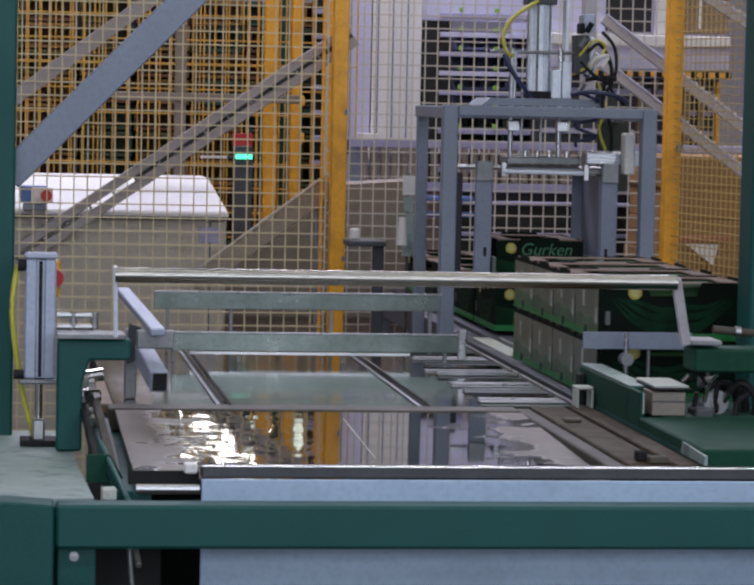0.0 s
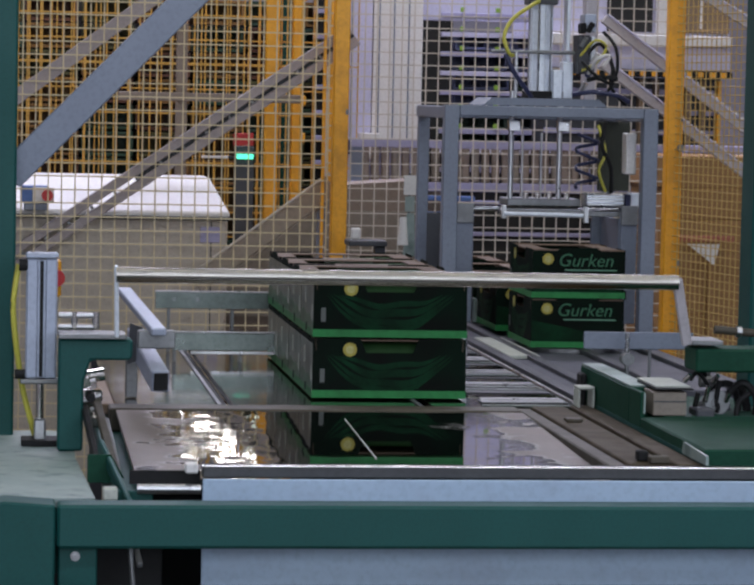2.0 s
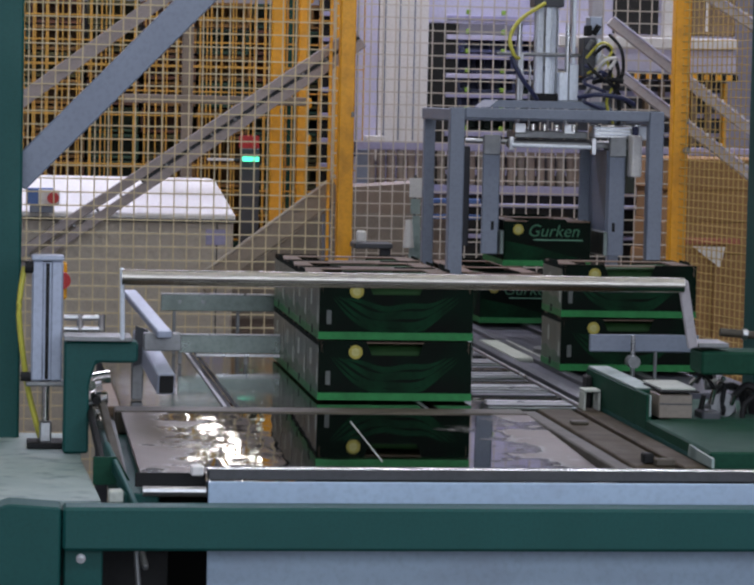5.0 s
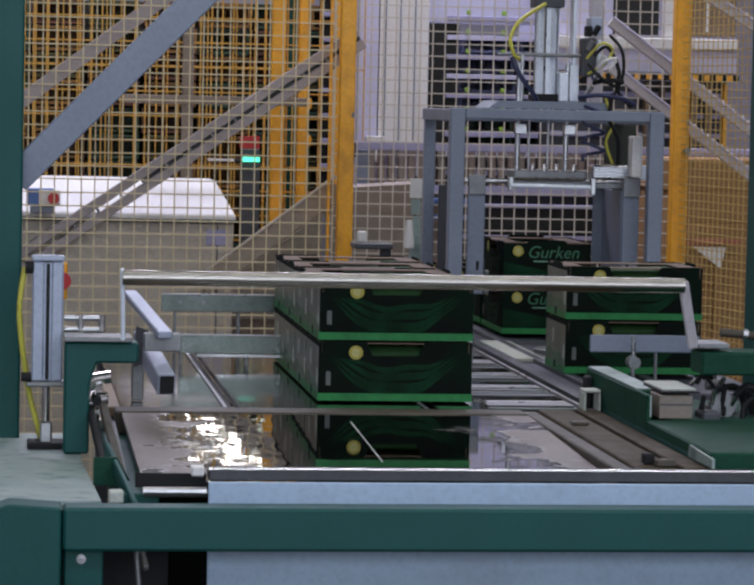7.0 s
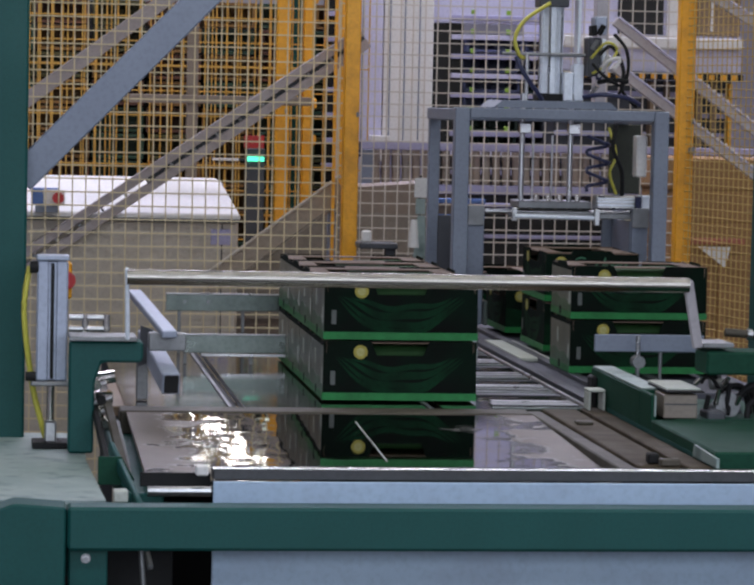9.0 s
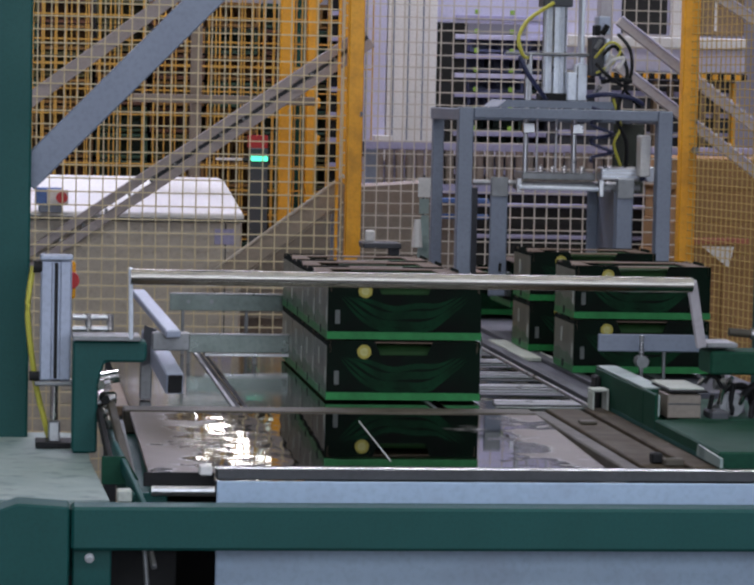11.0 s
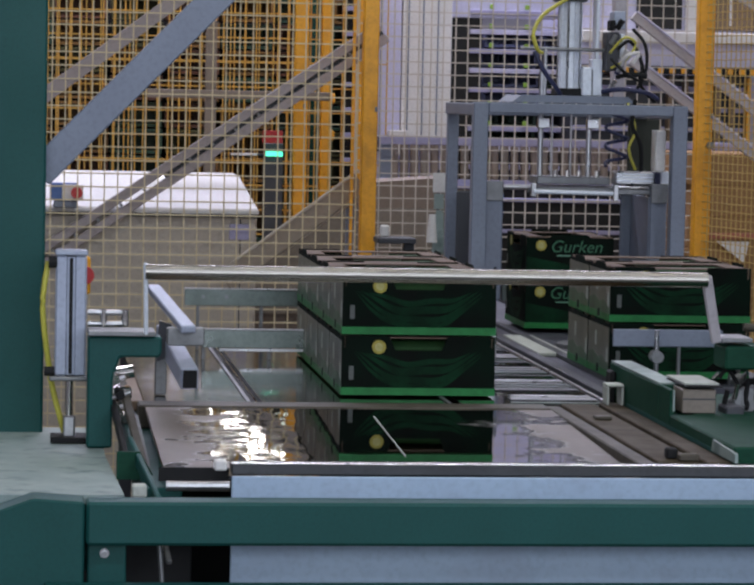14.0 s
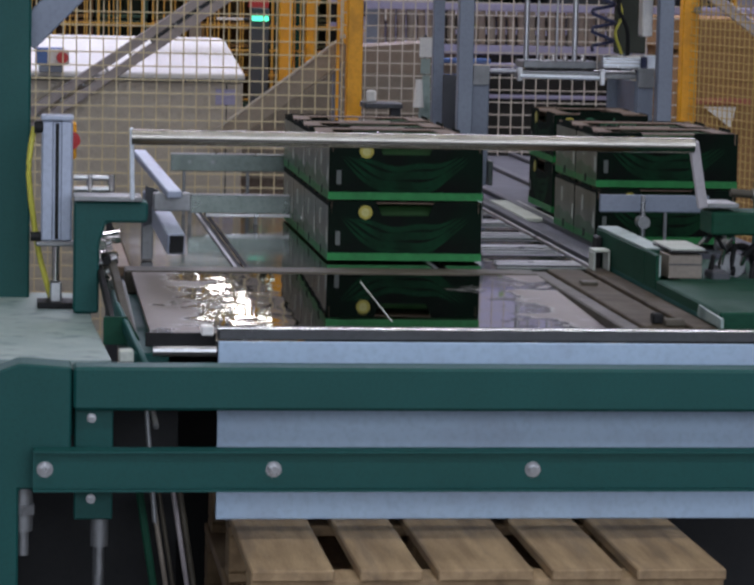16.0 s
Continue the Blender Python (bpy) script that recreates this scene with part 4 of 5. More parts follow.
    part("air_hose", hose([(1.15, 2.19, 1.86), (1.17, 2.14, 1.91), (1.21, 2.14, 1.92), (1.19, 2.14, 1.885)], 0.006), WHITE, g, "white air hose", smooth=True)
    part("air_hose", hose([(0.99, 2.25, 2.1), (0.9, 2.22, 2.04), (0.865, 2.2, 1.98), (0.88, 2.2, 1.925), (0.9, 2.22, 1.915)], 0.007), HOSE_YELLOW, g, "yellow air hose", smooth=True)
    part("air_hose", hose([(0.87, 2.2, 1.92), (0.90, 2.2, 1.86), (0.95, 2.22, 1.80), (0.97, 2.25, 1.778)], 0.008), HOSE_BLUE, g, "dark blue air hose", smooth=True)
    part("air_hose", hose([(1.13, 2.2, 1.9), (1.16, 2.15, 1.86), (1.22, 2.15, 1.83), (1.23, 2.2, 1.9), (1.19, 2.2, 1.96), (1.15, 2.2, 1.93)], 0.006), BLACK, g, "black air hose", smooth=True)
    part("air_hose", hose([(1.2, 2.18, 1.95), (1.225, 2.16, 1.88), (1.22, 2.16, 1.82), (1.28, 2.2, 1.76)], 0.006), BLACK, g, "black air hose", smooth=True)
    part("air_hose", hose([(1.12, 2.18, 1.92), (1.16, 2.14, 1.97), (1.2, 2.15, 1.95), (1.17, 2.15, 1.9), (1.13, 2.2, 1.87)], 0.0045), HOSE_YELLOW, g, "yellow air hose", smooth=True)
    # coiled hoses and white box on the right
    part("junction_box", slab(1.266, 1.3, 2.1, 2.17, 1.53, 1.667, 0.004), WHITE, g, "white junction box")
    return g


stacking_gate()


def gripper():
    """Given at its lowest place."""
    g = thing("box_gripper", 1.0, 2.3, 1.4, "steel gripper carriage with two grey finger plates", "gripper")
    part("carriage_bar", rod((0.74, 2.3, 1.402), (1.29, 2.3, 1.402), 0.009), STEEL, g, smooth=True)
    part("carriage_bar", slab(0.865, 1.29, 2.2, 2.24, 1.385, 1.405), STEEL_DULL, g)
    part("carriage_plate", slab(0.90, 1.15, 2.26, 2.42, 1.415, 1.44), STEEL_DULL, g)
    part("drive", slab(1.15, 1.283, 2.18, 2.26, 1.418, 1.464, 0.006), STEEL, g, "steel drive housing")
    for z in (1.43, 1.442, 1.453):
        part("drive_rib", slab(1.152, 1.28, 2.174, 2.1795, z, z + 0.005, 0.001), ALU, g, "bright ribbed edge")
    part("drive_joint", slab(1.284, 1.303, 2.18, 2.26, 1.42, 1.462, 0.003), HOSE_BLUE, g, "dark blue coupling")
    part("drive_cap", slab(1.304, 1.335, 2.185, 2.255, 1.416, 1.466, 0.003), ALU, g, "bright end cap")
    part("lower_bar", rod((0.875, 2.17, 1.392), (1.15, 2.17, 1.389), 0.007), ALU, g, "bright steel bar", smooth=True)
    for x in (0.915, 1.08):
        part("guide_rod", rod((x, 2.3, 1.44), (x, 2.3, 1.80), 0.009), STEEL, g, "bright guide rod", smooth=True)
    for x in (0.96, 1.0, 1.04, 1.1):
        part("fitting", rod((x, 2.25, 1.44), (x, 2.25, 1.462), 0.009), CHROME, g)
    for k in range(3):
        z = 1.66 - 0.06 * k
        part("air_hose", hose([(1.12, 2.2, z), (1.17, 2.17, z - 0.02), (1.19, 2.2, z - 0.03), (1.13, 2.23, z - 0.045), (1.12, 2.2, z - 0.06)], 0.006), HOSE_BLUE, g, "coiled dark blue hose", smooth=True)
    part("air_hose", hose([(1.215, 2.2, 1.70), (1.2, 2.17, 1.62), (1.23, 2.17, 1.55), (1.24, 2.2, 1.46)], 0.007), BLACK, g, "black air hose", smooth=True)
    part("air_hose", hose([(1.19, 2.2, 1.69), (1.21, 2.17, 1.6), (1.19, 2.17, 1.54), (1.22, 2.2, 1.47)], 0.005), HOSE_YELLOW, g, "yellow air hose", smooth=True)
    for x in (0.965, 1.03):
        part("guide_rod", rod((x, 2.36, 1.44), (x, 2.36, 1.66), 0.004), STEEL, g, smooth=True)
    part("clamp_block", slab(0.868, 0.884, 2.18, 2.2, 1.375, 1.42, 0.002), STEEL, g)
    part("clamp_block", slab(1.142, 1.158, 2.16, 2.18, 1.365, 1.42, 0.002), STEEL, g)
    out = []
    for s, x in ((-1, 0.806), (1, 1.23)):
        f = slab(x - 0.028, x + 0.028, 2.16, 2.175, 1.03, 1.42, 0.003)
        slab(x - 0.028 * s - 0.004, x - 0.028 * s + 0.004, 2.176, 2.46, 1.05, 1.38, 0.003, f)
        o = part("finger_plate", f, GREY, g, "grey painted finger plate")
        part("mount", slab(x - 0.028, x + 0.028, 2.15, 2.159, 1.36, 1.425, 0.002), STEEL_DULL, o, "bare metal mounting plate")
        part("pad", slab(x + (0.03 if s < 0 else -0.045), x + (0.045 if s < 0 else -0.03), 2.14, 2.4, 1.03, 1.11, 0.003), STAINLESS, o, "bright grip pad")
        part("slot", slab(x - 0.008 * s - 0.005, x - 0.008 * s + 0.005, 2.157, 2.1595, 1.11, 1.14, 0.001), BLACK, o, "dark slot")
        if s < 0:
            part("back_plate", slab(0.726, 0.785, 2.465, 2.475, 1.04, 1.38, 0.003), GREY_DARK, o, "dark back plate")
        else:
            part("back_plate", slab(1.165, 1.235, 2.465, 2.475, 1.12, 1.40, 0.003), GREY, o, "grey back plate")
        out.append(o)
    return g, out


GRIPPER, FINGERS = gripper()


# ---- fence ----
def wire_panel(x0, x1, z0, z1, y, pitch, r, mat, parent, place=None, rows=None):
    b = bmesh.new()
    n = round((x1 - x0) / pitch)
    verts, faces = [], []

    def strip(a, c, ax):
        k = len(verts)
        for p in (a, c):
            for d1, d2 in ((-r, -r), (r, -r), (r, r), (-r, r)):
                verts.append((p[0] + d1, p[1] + d2, p[2]) if ax == "z" else (p[0], p[1] + d2, p[2] + d1))
        for i in range(4):
            faces.append((k + i, k + (i + 1) % 4, k + 4 + (i + 1) % 4, k + 4 + i))

    for i in range(n + 1):
        x = x0 + i * (x1 - x0) / n
        strip((x, y, z0), (x, y, z1), "z")
    m = round((z1 - z0) / (rows or pitch))
    for i in range(m + 1):
        z = z0 + i * (z1 - z0) / m
        strip((x0, y - 2 * r, z), (x1, y - 2 * r, z), "x")
    me = bpy.data.meshes.new("wires")
    me.from_pydata(verts, [], faces)
    b.from_mesh(me)
    bpy.data.meshes.remove(me)
    bmesh.ops.recalc_face_normals(b, faces=b.faces[:])
    if place:
        b.transform(place)
    return part("wire_mesh", b, mat, parent, "welded wire mesh", kind="stuff")


def fence_post(name, x, y, w, z1, mat, parent, holes=True):
    p = part(name, slab(x - w / 2, x + w / 2, y - w / 2, y + w / 2, 0, z1, 0.004), mat, parent)
    part("base_plate", slab(x - w, x + w, y - w, y + w, 0, 0.012), mat, parent)
    if holes:
        for k in range(4):
            z = 0.6 + 0.55 * k
            part("clip", slab(x + w / 2 - 0.012, x + w / 2 - 0.002, y - w / 2 - 0.008, y - w / 2, z, z + 0.02, 0.002), STEEL_DULL, parent, "small steel clip")
    return p


def fences():
    f = thing("safety_fence", 0.0, 3.55, 0, "yellow steel post safety fence with cream wire mesh", "safety fence")
    fence_post("post", 0.485, 3.55, 0.058, 2.7, YELLOW, f)
    part("post_edge", slab(0.418, 0.43, 3.55, 3.56, 0, 2.7, 0.002), YELLOW, f)
    wire_panel(-1.1, 0.44, 0.1, 2.6, 3.55, 0.05, 0.0024, WIRE, f)
    g = thing("safety_fence", 1.1, 4.3, 0, "yellow steel post safety fence with cream wire mesh", "safety fence")
    fence_post("post", 1.768, 3.55, 0.062, 2.7, YELLOW, g)
    part("lock", rod((1.79, 3.50, 1.60), (1.79, 3.518, 1.60), 0.014, sides=14), STEEL_DULL, g, "steel fence lock")
    wire_panel(0.52, 1.97, 0.1, 2.75, 4.3, 0.05, 0.0024, WIRE_PALE, g)
    fence_post("post", 0.35, 4.9, 0.05, 2.8, YELLOW, g)
    h = thing("safety_fence", 1.84, 3.2, 0, "yellow wire mesh fence running along the machine side", "safety fence")
    turn = -math.degrees(math.atan2(0.6, 0.13))
    wire_panel(0.03, 0.60, 0.1, 2.7, 0, 0.04, 0.0016, WIRE_SIDE, h, rows=0.03, place=pose(1.765, 3.55, 0, 0, 0, turn))
    fence_post("post", 1.897, 2.95, 0.012, 2.7, WIRE_SIDE, h, False)
    k = thing("far_fence", 0.1, 6.0, 0, "amber wire fence with yellow and green posts", "safety fence")
    wire_panel(-1.3, 0.80, 0.1, 2.35, 6.0, 0.05, 0.0034, WIRE_FAR, k, rows=0.11)
    wire_panel(-1.3, 0.80, 0.1, 2.35, 5.55, 0.063, 0.003, WIRE_FAR, k, rows=0.45)
    for z in (1.55, 1.72, 1.9, 2.2):
        part("lug", slab(0.585, 0.612, 5.93, 5.97, z, z + 0.05, 0.008), YELLOW, k, "yellow latch lug")
    fence_post("post", 0.46, 5.95, 0.05, 2.4, YELLOW, k, False)
    fence_post("post", 0.57, 5.95, 0.045, 2.4, YELLOW, k, False)
    fence_post("post", 0.53, 6.1, 0.05, 2.4, GREEN, k, False)
    fence_post("post", 0.72, 5.95, 0.03, 2.4, YELLOW, k, False)


fences()


# ---- behind the fence ----
def beige_cabinet():
    c = thing("control_cabinet", -0.35, 4.1, 0, "beige metal cabinet with a white sloping lid", "cabinet")
    part("body", slab(-0.95, 0.085, 3.75, 4.4, 0, 1.29, 0.008), BEIGE, c)
    lid = profile_x([(3.72, 1.295), (3.72, 1.318), (4.15, 1.437), (4.42, 1.437), (4.42, 1.295)], -0.96, 0.09)
    # the ends of the lid lean in
    for v in lid.verts:
        if v.co.z > 1.4:
            v.co.x += -0.05 if v.co.x > 0 else 0.05
    bmesh.ops.bevel(lid, geom=lid.edges[:], offset=0.006, segments=1, affect="EDGES")
    part("lid", lid, WHITE, c, "off-white sloping lid")
    part("seam", slab(-0.955, 0.088, 3.712, 3.719, 1.286, 1.299, 0.001), GREY_DARK, c, "dark seam")
    part("door_gap", slab(0.02, 0.024, 3.747, 3.75, 0.1, 1.28, 0), GREY_DARK, c)
    part("label_plate", slab(-0.02, 0.06, 3.746, 3.75, 1.2, 1.26, 0.001), LILAC, c, "pale label plate")
    s = thing("switch_box", -0.64, 3.62, 1.318, "small blue and white switch box with a red knob", "switch")
    part("box", slab(-0.705, -0.6, 3.60, 3.66, 1.345, 1.41, 0.006), BLUE, s)
    part("cover", slab(-0.66, -0.58, 3.59, 3.599, 1.35, 1.405, 0.003), WHITE, s)
    part("knob", rod((-0.605, 3.59, 1.375), (-0.605, 3.56, 1.375), 0.022), RED, s, smooth=True)
    part("foot", slab(-0.69, -0.6, 3.60, 3.75, 1.318, 1.344), GREY, s)
    e = thing("emergency_stop", -0.66, 0.2, 0.9, "yellow box with a red emergency stop button", "emergency stop")
    part("box", slab(-0.68, -0.63, 0.2, 0.26, 1.235, 1.33, 0.005), YELLOW, e)
    part("button", rod((-0.643, 0.2, 1.285), (-0.643, 0.165, 1.285), 0.022, sides=16), RED, e, smooth=True)
    part("stand", slab(-0.69, -0.67, 0.21, 0.25, 0, 1.234), STEEL_DULL, e)


beige_cabinet()


HANG = (-0.79, -0.89)


def inclined_rails():
    k = 0
    for (a, b, w, gap) in (((-0.82, 1.063), (0.55, 2.004), 0.048, True), ((-0.92, 1.59), (0.1, 2.36), 0.055, False)):
        r = thing("inclined_rail", (a[0] + b[0]) / 2, 3.7, 0, "grey sloping conveyor side rail", "conveyor rail")
        if gap:
            d = Vector((b[0] - a[0], 0, b[1] - a[1])).normalized()
            n = Vector((-d.z, 0, d.x)) * 0.0255
            for s in (-1, 1):
                part("flange", bar((a[0] + s * n.x, 3.7, a[1] + s * n.z), (b[0] + s * n.x, 3.7, b[1] + s * n.z), 0.036, 0.03), RAIL_OLD, r)
            m0 = (0.6 * a[0] + 0.4 * b[0], 0.6 * a[1] + 0.4 * b[1])
            part("web", bar((m0[0], 3.72, m0[1]), (b[0], 3.72, b[1]), 0.03, 0.008), GREY_DARK, r)
            for i in range(16):
                u = (i + 0.5) / 16
                part("roller_pin", rod((a[0] + (b[0] - a[0]) * u, 3.68, a[1] + (b[1] - a[1]) * u), (a[0] + (b[0] - a[0]) * u, 3.73, a[1] + (b[1] - a[1]) * u), 0.006, sides=8), STEEL_DULL, r)
        else:
            part("flange", bar((a[0], 3.7, a[1]), (b[0], 3.7, b[1]), w, 0.04), RAIL_OLD, r)
        part("hanger", slab(HANG[k] - 0.018, HANG[k] + 0.018, 3.73, 3.75, 0, a[1] + (HANG[k] - a[0]) / (b[0] - a[0]) * (b[1] - a[1])), CHUTE, r)
        k += 1
    for a, b, top in (((1.56, 2.096), (2.42, 1.47), 0), ((1.556, 1.921), (2.42, 1.30), 0), ((1.86, 2.254), (2.42, 1.924), 1)):
        y = 3.9
        r = thing("inclined_rail", b[0], y, 0, "grey sloping conveyor side rail with white roller ends", "conveyor rail")
        part("flange", bar((a[0], y, a[1]), (b[0], y, b[1]), 0.036, 0.03), RAIL, r)
        d = Vector((b[0] - a[0], 0, b[1] - a[1])).normalized()
        up = Vector((-d.z, 0, d.x)) * 0.02
        part("lip", bar((a[0] + up.x, y - 0.02, a[1] + up.z), (b[0] + up.x, y - 0.02, b[1] + up.z), 0.008, 0.012), LILAC_PALE, r, "pale top lip")
        n = 12 if top else 20
        for i in range(n):
            u = 0.36 + 0.62 * i / n
            part("roller_end", slab(a[0] + (b[0] - a[0]) * u + up.x - 0.006, a[0] + (b[0] - a[0]) * u + up.x + 0.006, y - 0.034, y - 0.027, a[1] + (b[1] - a[1]) * u + up.z - 0.002, a[1] + (b[1] - a[1]) * u + up.z + 0.008, 0.001), WHITE, r, "white roller end")
        part("strut", slab(2.36, 2.4, y + 0.016, y + 0.05, 0, b[1]), RAIL, r)
    x = thing("cross_bar", 0.05, 3.8, 0, "taupe cross bar behind the fence", "machine bar")
    part("bar", slab(-0.31, 0.43, 4.45, 4.48, 1.735, 1.77), CHUTE, x)
    part("upright", slab(-0.075, -0.03, 4.481, 4.52, 0, 2.05), CHUTE, x)
    c = thing("inclined_belt_cover", 0.3, 4.2, 0, "taupe cover of a sloping belt conveyor", "belt conveyor")
    part("cover", prism([(-0.35, 0.72), (0.0, 0.97), (0.55, 1.40), (0.95, 1.43), (0.95, 0.74)], 4.55, 4.9), CHUTE, c)
    # paler beige puts the light on the cover's top face into the colour
    part("edge", bar((-0.04, 3.66, 1.045), (0.47, 3.66, 1.432), 0.075, 0.02), BEIGE_DULL, c, "pale taupe band painted as the lit top face")
    part("edge_lip", bar((-0.06, 3.645, 1.082), (0.462, 3.645, 1.478), 0.011, 0.012), BEIGE, c)
    part("lower_lip", bar((0.1, 3.645, 1.095), (0.47, 3.645, 1.376), 0.008, 0.012), TAUPE, c)
    part("edge_leg", slab(0.42, 0.45, 3.672, 3.7, 0, 1.37), GREY, c)
    part("panel", prism([(0.47, 1.30), (0.95, 1.30), (0.95, 0.86), (-0.14, 0.86)], 4.52, 4.548), TAUPE, c)
    for x in (0.0, 0.8):
        part("leg", slab(x, x + 0.04, 4.6, 4.64, 0, 0.79), GREY, c)


inclined_rails()


def crate_rack(name, x0, x1, y, z0, rows, cols, mats, label, w_gap=0.02, ch=0.13):
    r = thing(name, (x0 + x1) / 2, y, 0, label, "crate stack")
    cw = (x1 - x0) / cols
    protos = []
    for m in mats:
        hw, hh, dd = cw / 2 - w_gap / 2, ch / 2 - 0.006, 0.3
        b = slab(-hw, hw, -dd / 2, dd / 2, -hh, hh, 0)
        front = min(b.faces, key=lambda f: f.calc_center_median().y)
        bmesh.ops.inset_region(b, faces=[front], thickness=0.018)
        bmesh.ops.subdivide_edges(b, edges=[e for e in front.edges if abs(e.verts[0].co.z - e.verts[1].co.z) < 0.001], cuts=1, use_grid_fill=True)
        holes = [f for f in b.faces if abs(f.calc_center_median().y + dd / 2) < 0.001 and max(abs(v.co.x) for v in f.verts) < hw - 0.01 and max(abs(v.co.z) for v in f.verts) < hh - 0.01]
        bmesh.ops.inset_individual(b, faces=holes, thickness=0.008)
        for f in holes:
            for v in f.verts:
                v.co.y += 0.24
        me = bpy.data.meshes.new("crate")
        b.to_mesh(me)
        b.free()
        me.materials.append(m)
        protos.append(me)
    rng = random.Random(len(name) * 7 + cols)
    for i in range(cols):
        for k in range(rows):
            o = new("crate", rng.choice(protos))
            o.parent = r
            o.location = (x0 + (i + 0.5) * cw - (x0 + x1) / 2 + rng.uniform(-0.008, 0.008), rng.uniform(-0.03, 0.03), z0 + (k + 0.5) * ch)
    # dark sheet added as the shade between and behind the crates
    part("back_board", slab(x0 - 0.1, x1 + 0.1, y + 0.25, y + 0.28, 0, z0 + rows * ch, 0), DARK_BACKING, r, "dark sheet standing in for shade behind the crates")
    part("base", slab(x0, x1, y - 0.15, y + 0.2, 0, z0, 0.003), GREY_DARK, r)
    return r


crate_rack("crate_stack", -1.2, 0.95, 7.0, 0.15, 16, 8, [CRATE_BROWN, CRATE_BROWN, CRATE_RUST, CRATE_OLIVE, CRATE_GREEN], "stacked brown plastic crates behind wire fences")
crate_rack("crate_rack", 1.36, 1.95, 6.6, 0.1, 21, 2, [CRATE_BLUE, CRATE_GREEN, CRATE_BLUE], "rack of dark blue and green crates", ch=0.095)
rb = thing("rack_shelf", 1.6, 6.4, 0, "lilac rack shelves with small lime tags", "shelf")
for i in range(9):
    part("shelf", slab(1.30, 2.0, 6.38, 6.44, 1.42 + 0.092 * i, 1.443 + 0.092 * i, 0.002), LILAC_PALE if i % 2 else LILAC, rb)
    for x in (1.39, 1.56, 1.8):
        part("tag", slab(x, x + 0.022, 6.374, 6.379, 1.448 + 0.092 * i, 1.47 + 0.092 * i, 0.002), LIME, rb, "small lime tag")
for x in (1.3, 1.97):
    part("upright", slab(x, x + 0.03, 6.441, 6.46, 0, 2.25, 0.002), GREY_DARK, rb)
sh = thing("shelf_ladder", 0.8, 6.5, 0, "lilac shelf edges on a dark upright", "shelf")
for i in range(16):
    part("shelf", slab(0.70, 0.80, 6.4, 6.5, 0.6 + 0.12 * i, 0.622 + 0.12 * i, 0.002), LILAC, sh)
part("upright", slab(0.70, 0.80, 6.501, 6.52, 0, 2.4, 0.002), DARK_BACKING, sh)


def far_things():
    st = thing("signal_post", 0.24, 4.9, 0, "dark control post with red and green signal lights", "signal post")
    part("column", slab(0.205, 0.285, 4.9, 4.96, 0, 1.55), GREY_DARK, st)
    part("red_panel", slab(0.195, 0.28, 4.885, 4.899, 1.552, 1.605, 0.002), RED, st)
    part("green_light", slab(0.21, 0.28, 4.88, 4.898, 1.497, 1.517, 0.002), SIGNAL, st, "glowing green signal light")
    part("tray", slab(0.065, 0.175, 4.9, 4.95, 1.497, 1.507, 0.001), WHITE, st)
    part("tray_arm", slab(0.175, 0.204, 4.92, 4.94, 1.497, 1.507, 0.001), GREY_DARK, st)
    part("foot", slab(0.18, 0.31, 4.87, 5.0, 0, 0.02), GREY_DARK, st)
    p = thing("lilac_cabinet", 1.0, 6.4, 0, "pale lilac tall switch cabinet", "cabinet")
    part("door", slab(0.80, 0.96, 6.3, 6.36, 0, 2.36, 0.004), LILAC_PALE, p)
    part("door", slab(0.965, 1.20, 6.3, 6.36, 1.55, 2.36, 0.004), WHITE, p, "off-white cabinet door")
    for x in (0.86, 0.99, 1.06, 1.13):
        part("seam", slab(x, x + 0.006, 6.295, 6.299, 1.58, 2.34, 0), GREY, p)
    part("box", slab(0.90, 0.99, 6.2, 6.29, 1.48, 1.6), WHITE, p)
    part("box", slab(0.83, 0.87, 6.2, 6.29, 1.5, 1.57), HOSE_BLUE, p)
    part("body", slab(0.8, 1.2, 6.37, 6.8, 0, 2.36), LILAC, p)
    d = thing("dark_doorway", 1.25, 6.5, 0, "open dark door of a machine housing", "machine door")
    # the shade inside the doorway, painted as a near-black sheet
    part("opening", slab(1.205, 1.36, 6.40, 6.42, 0.3, 2.14, 0.002), DARK_BACKING, d)
    part("frame", slab(1.19, 1.75, 6.39, 6.43, 2.141, 2.42, 0.003), LILAC_PALE, d)
    # roller lane across the back
    r = thing("roller_lane", 1.4, 5.4, 0, "roller conveyor with pale rollers behind the fence", "roller conveyor")
    part("beam", slab(0.75, 2.6, 5.35, 5.38, 1.55, 1.585), LILAC, r)
    part("beam", slab(0.75, 2.6, 5.35, 5.38, 1.36, 1.40), LILAC, r)
    for i in range(40):
        x = 0.78 + i * 0.045
        part("roller", rod((x, 5.42, 1.40), (x, 5.44, 1.548), 0.019, sides=8), CHUTE if i % 4 else TAUPE, r, smooth=True)
    part("skirt", slab(0.75, 1.22, 5.5, 5.52, 0.6, 1.36), CHUTE, r)
    # shaded space under the lane, painted as a near-black sheet
    part("skirt", slab(1.221, 2.6, 5.5, 5.52, 0.6, 1.36), DARK_BACKING, r, "near-black sheet for the shaded lower opening")
    for z in (1.3, 1.16):
        part("lilac_rail", slab(1.225, 2.6, 5.46, 5.49, z, z + 0.018), LILAC, r, "lilac rail")
    for x in (0.76, 2.5):
        part("leg", slab(x, x + 0.05, 5.4, 5.45, 0, 1.55), GREY, r)
    for z in (1.32, 1.25):
        part("blue_rail", slab(0.8, 1.3, 5.3, 5.33, z, z + 0.022), BLUE, r, "dull blue rail")
    # right background: pale machine with a striped edge
    m = thing("pale_machine", 2.3, 6.2, 0, "pale lilac machine housing with a yellow and black striped edge", "machine")
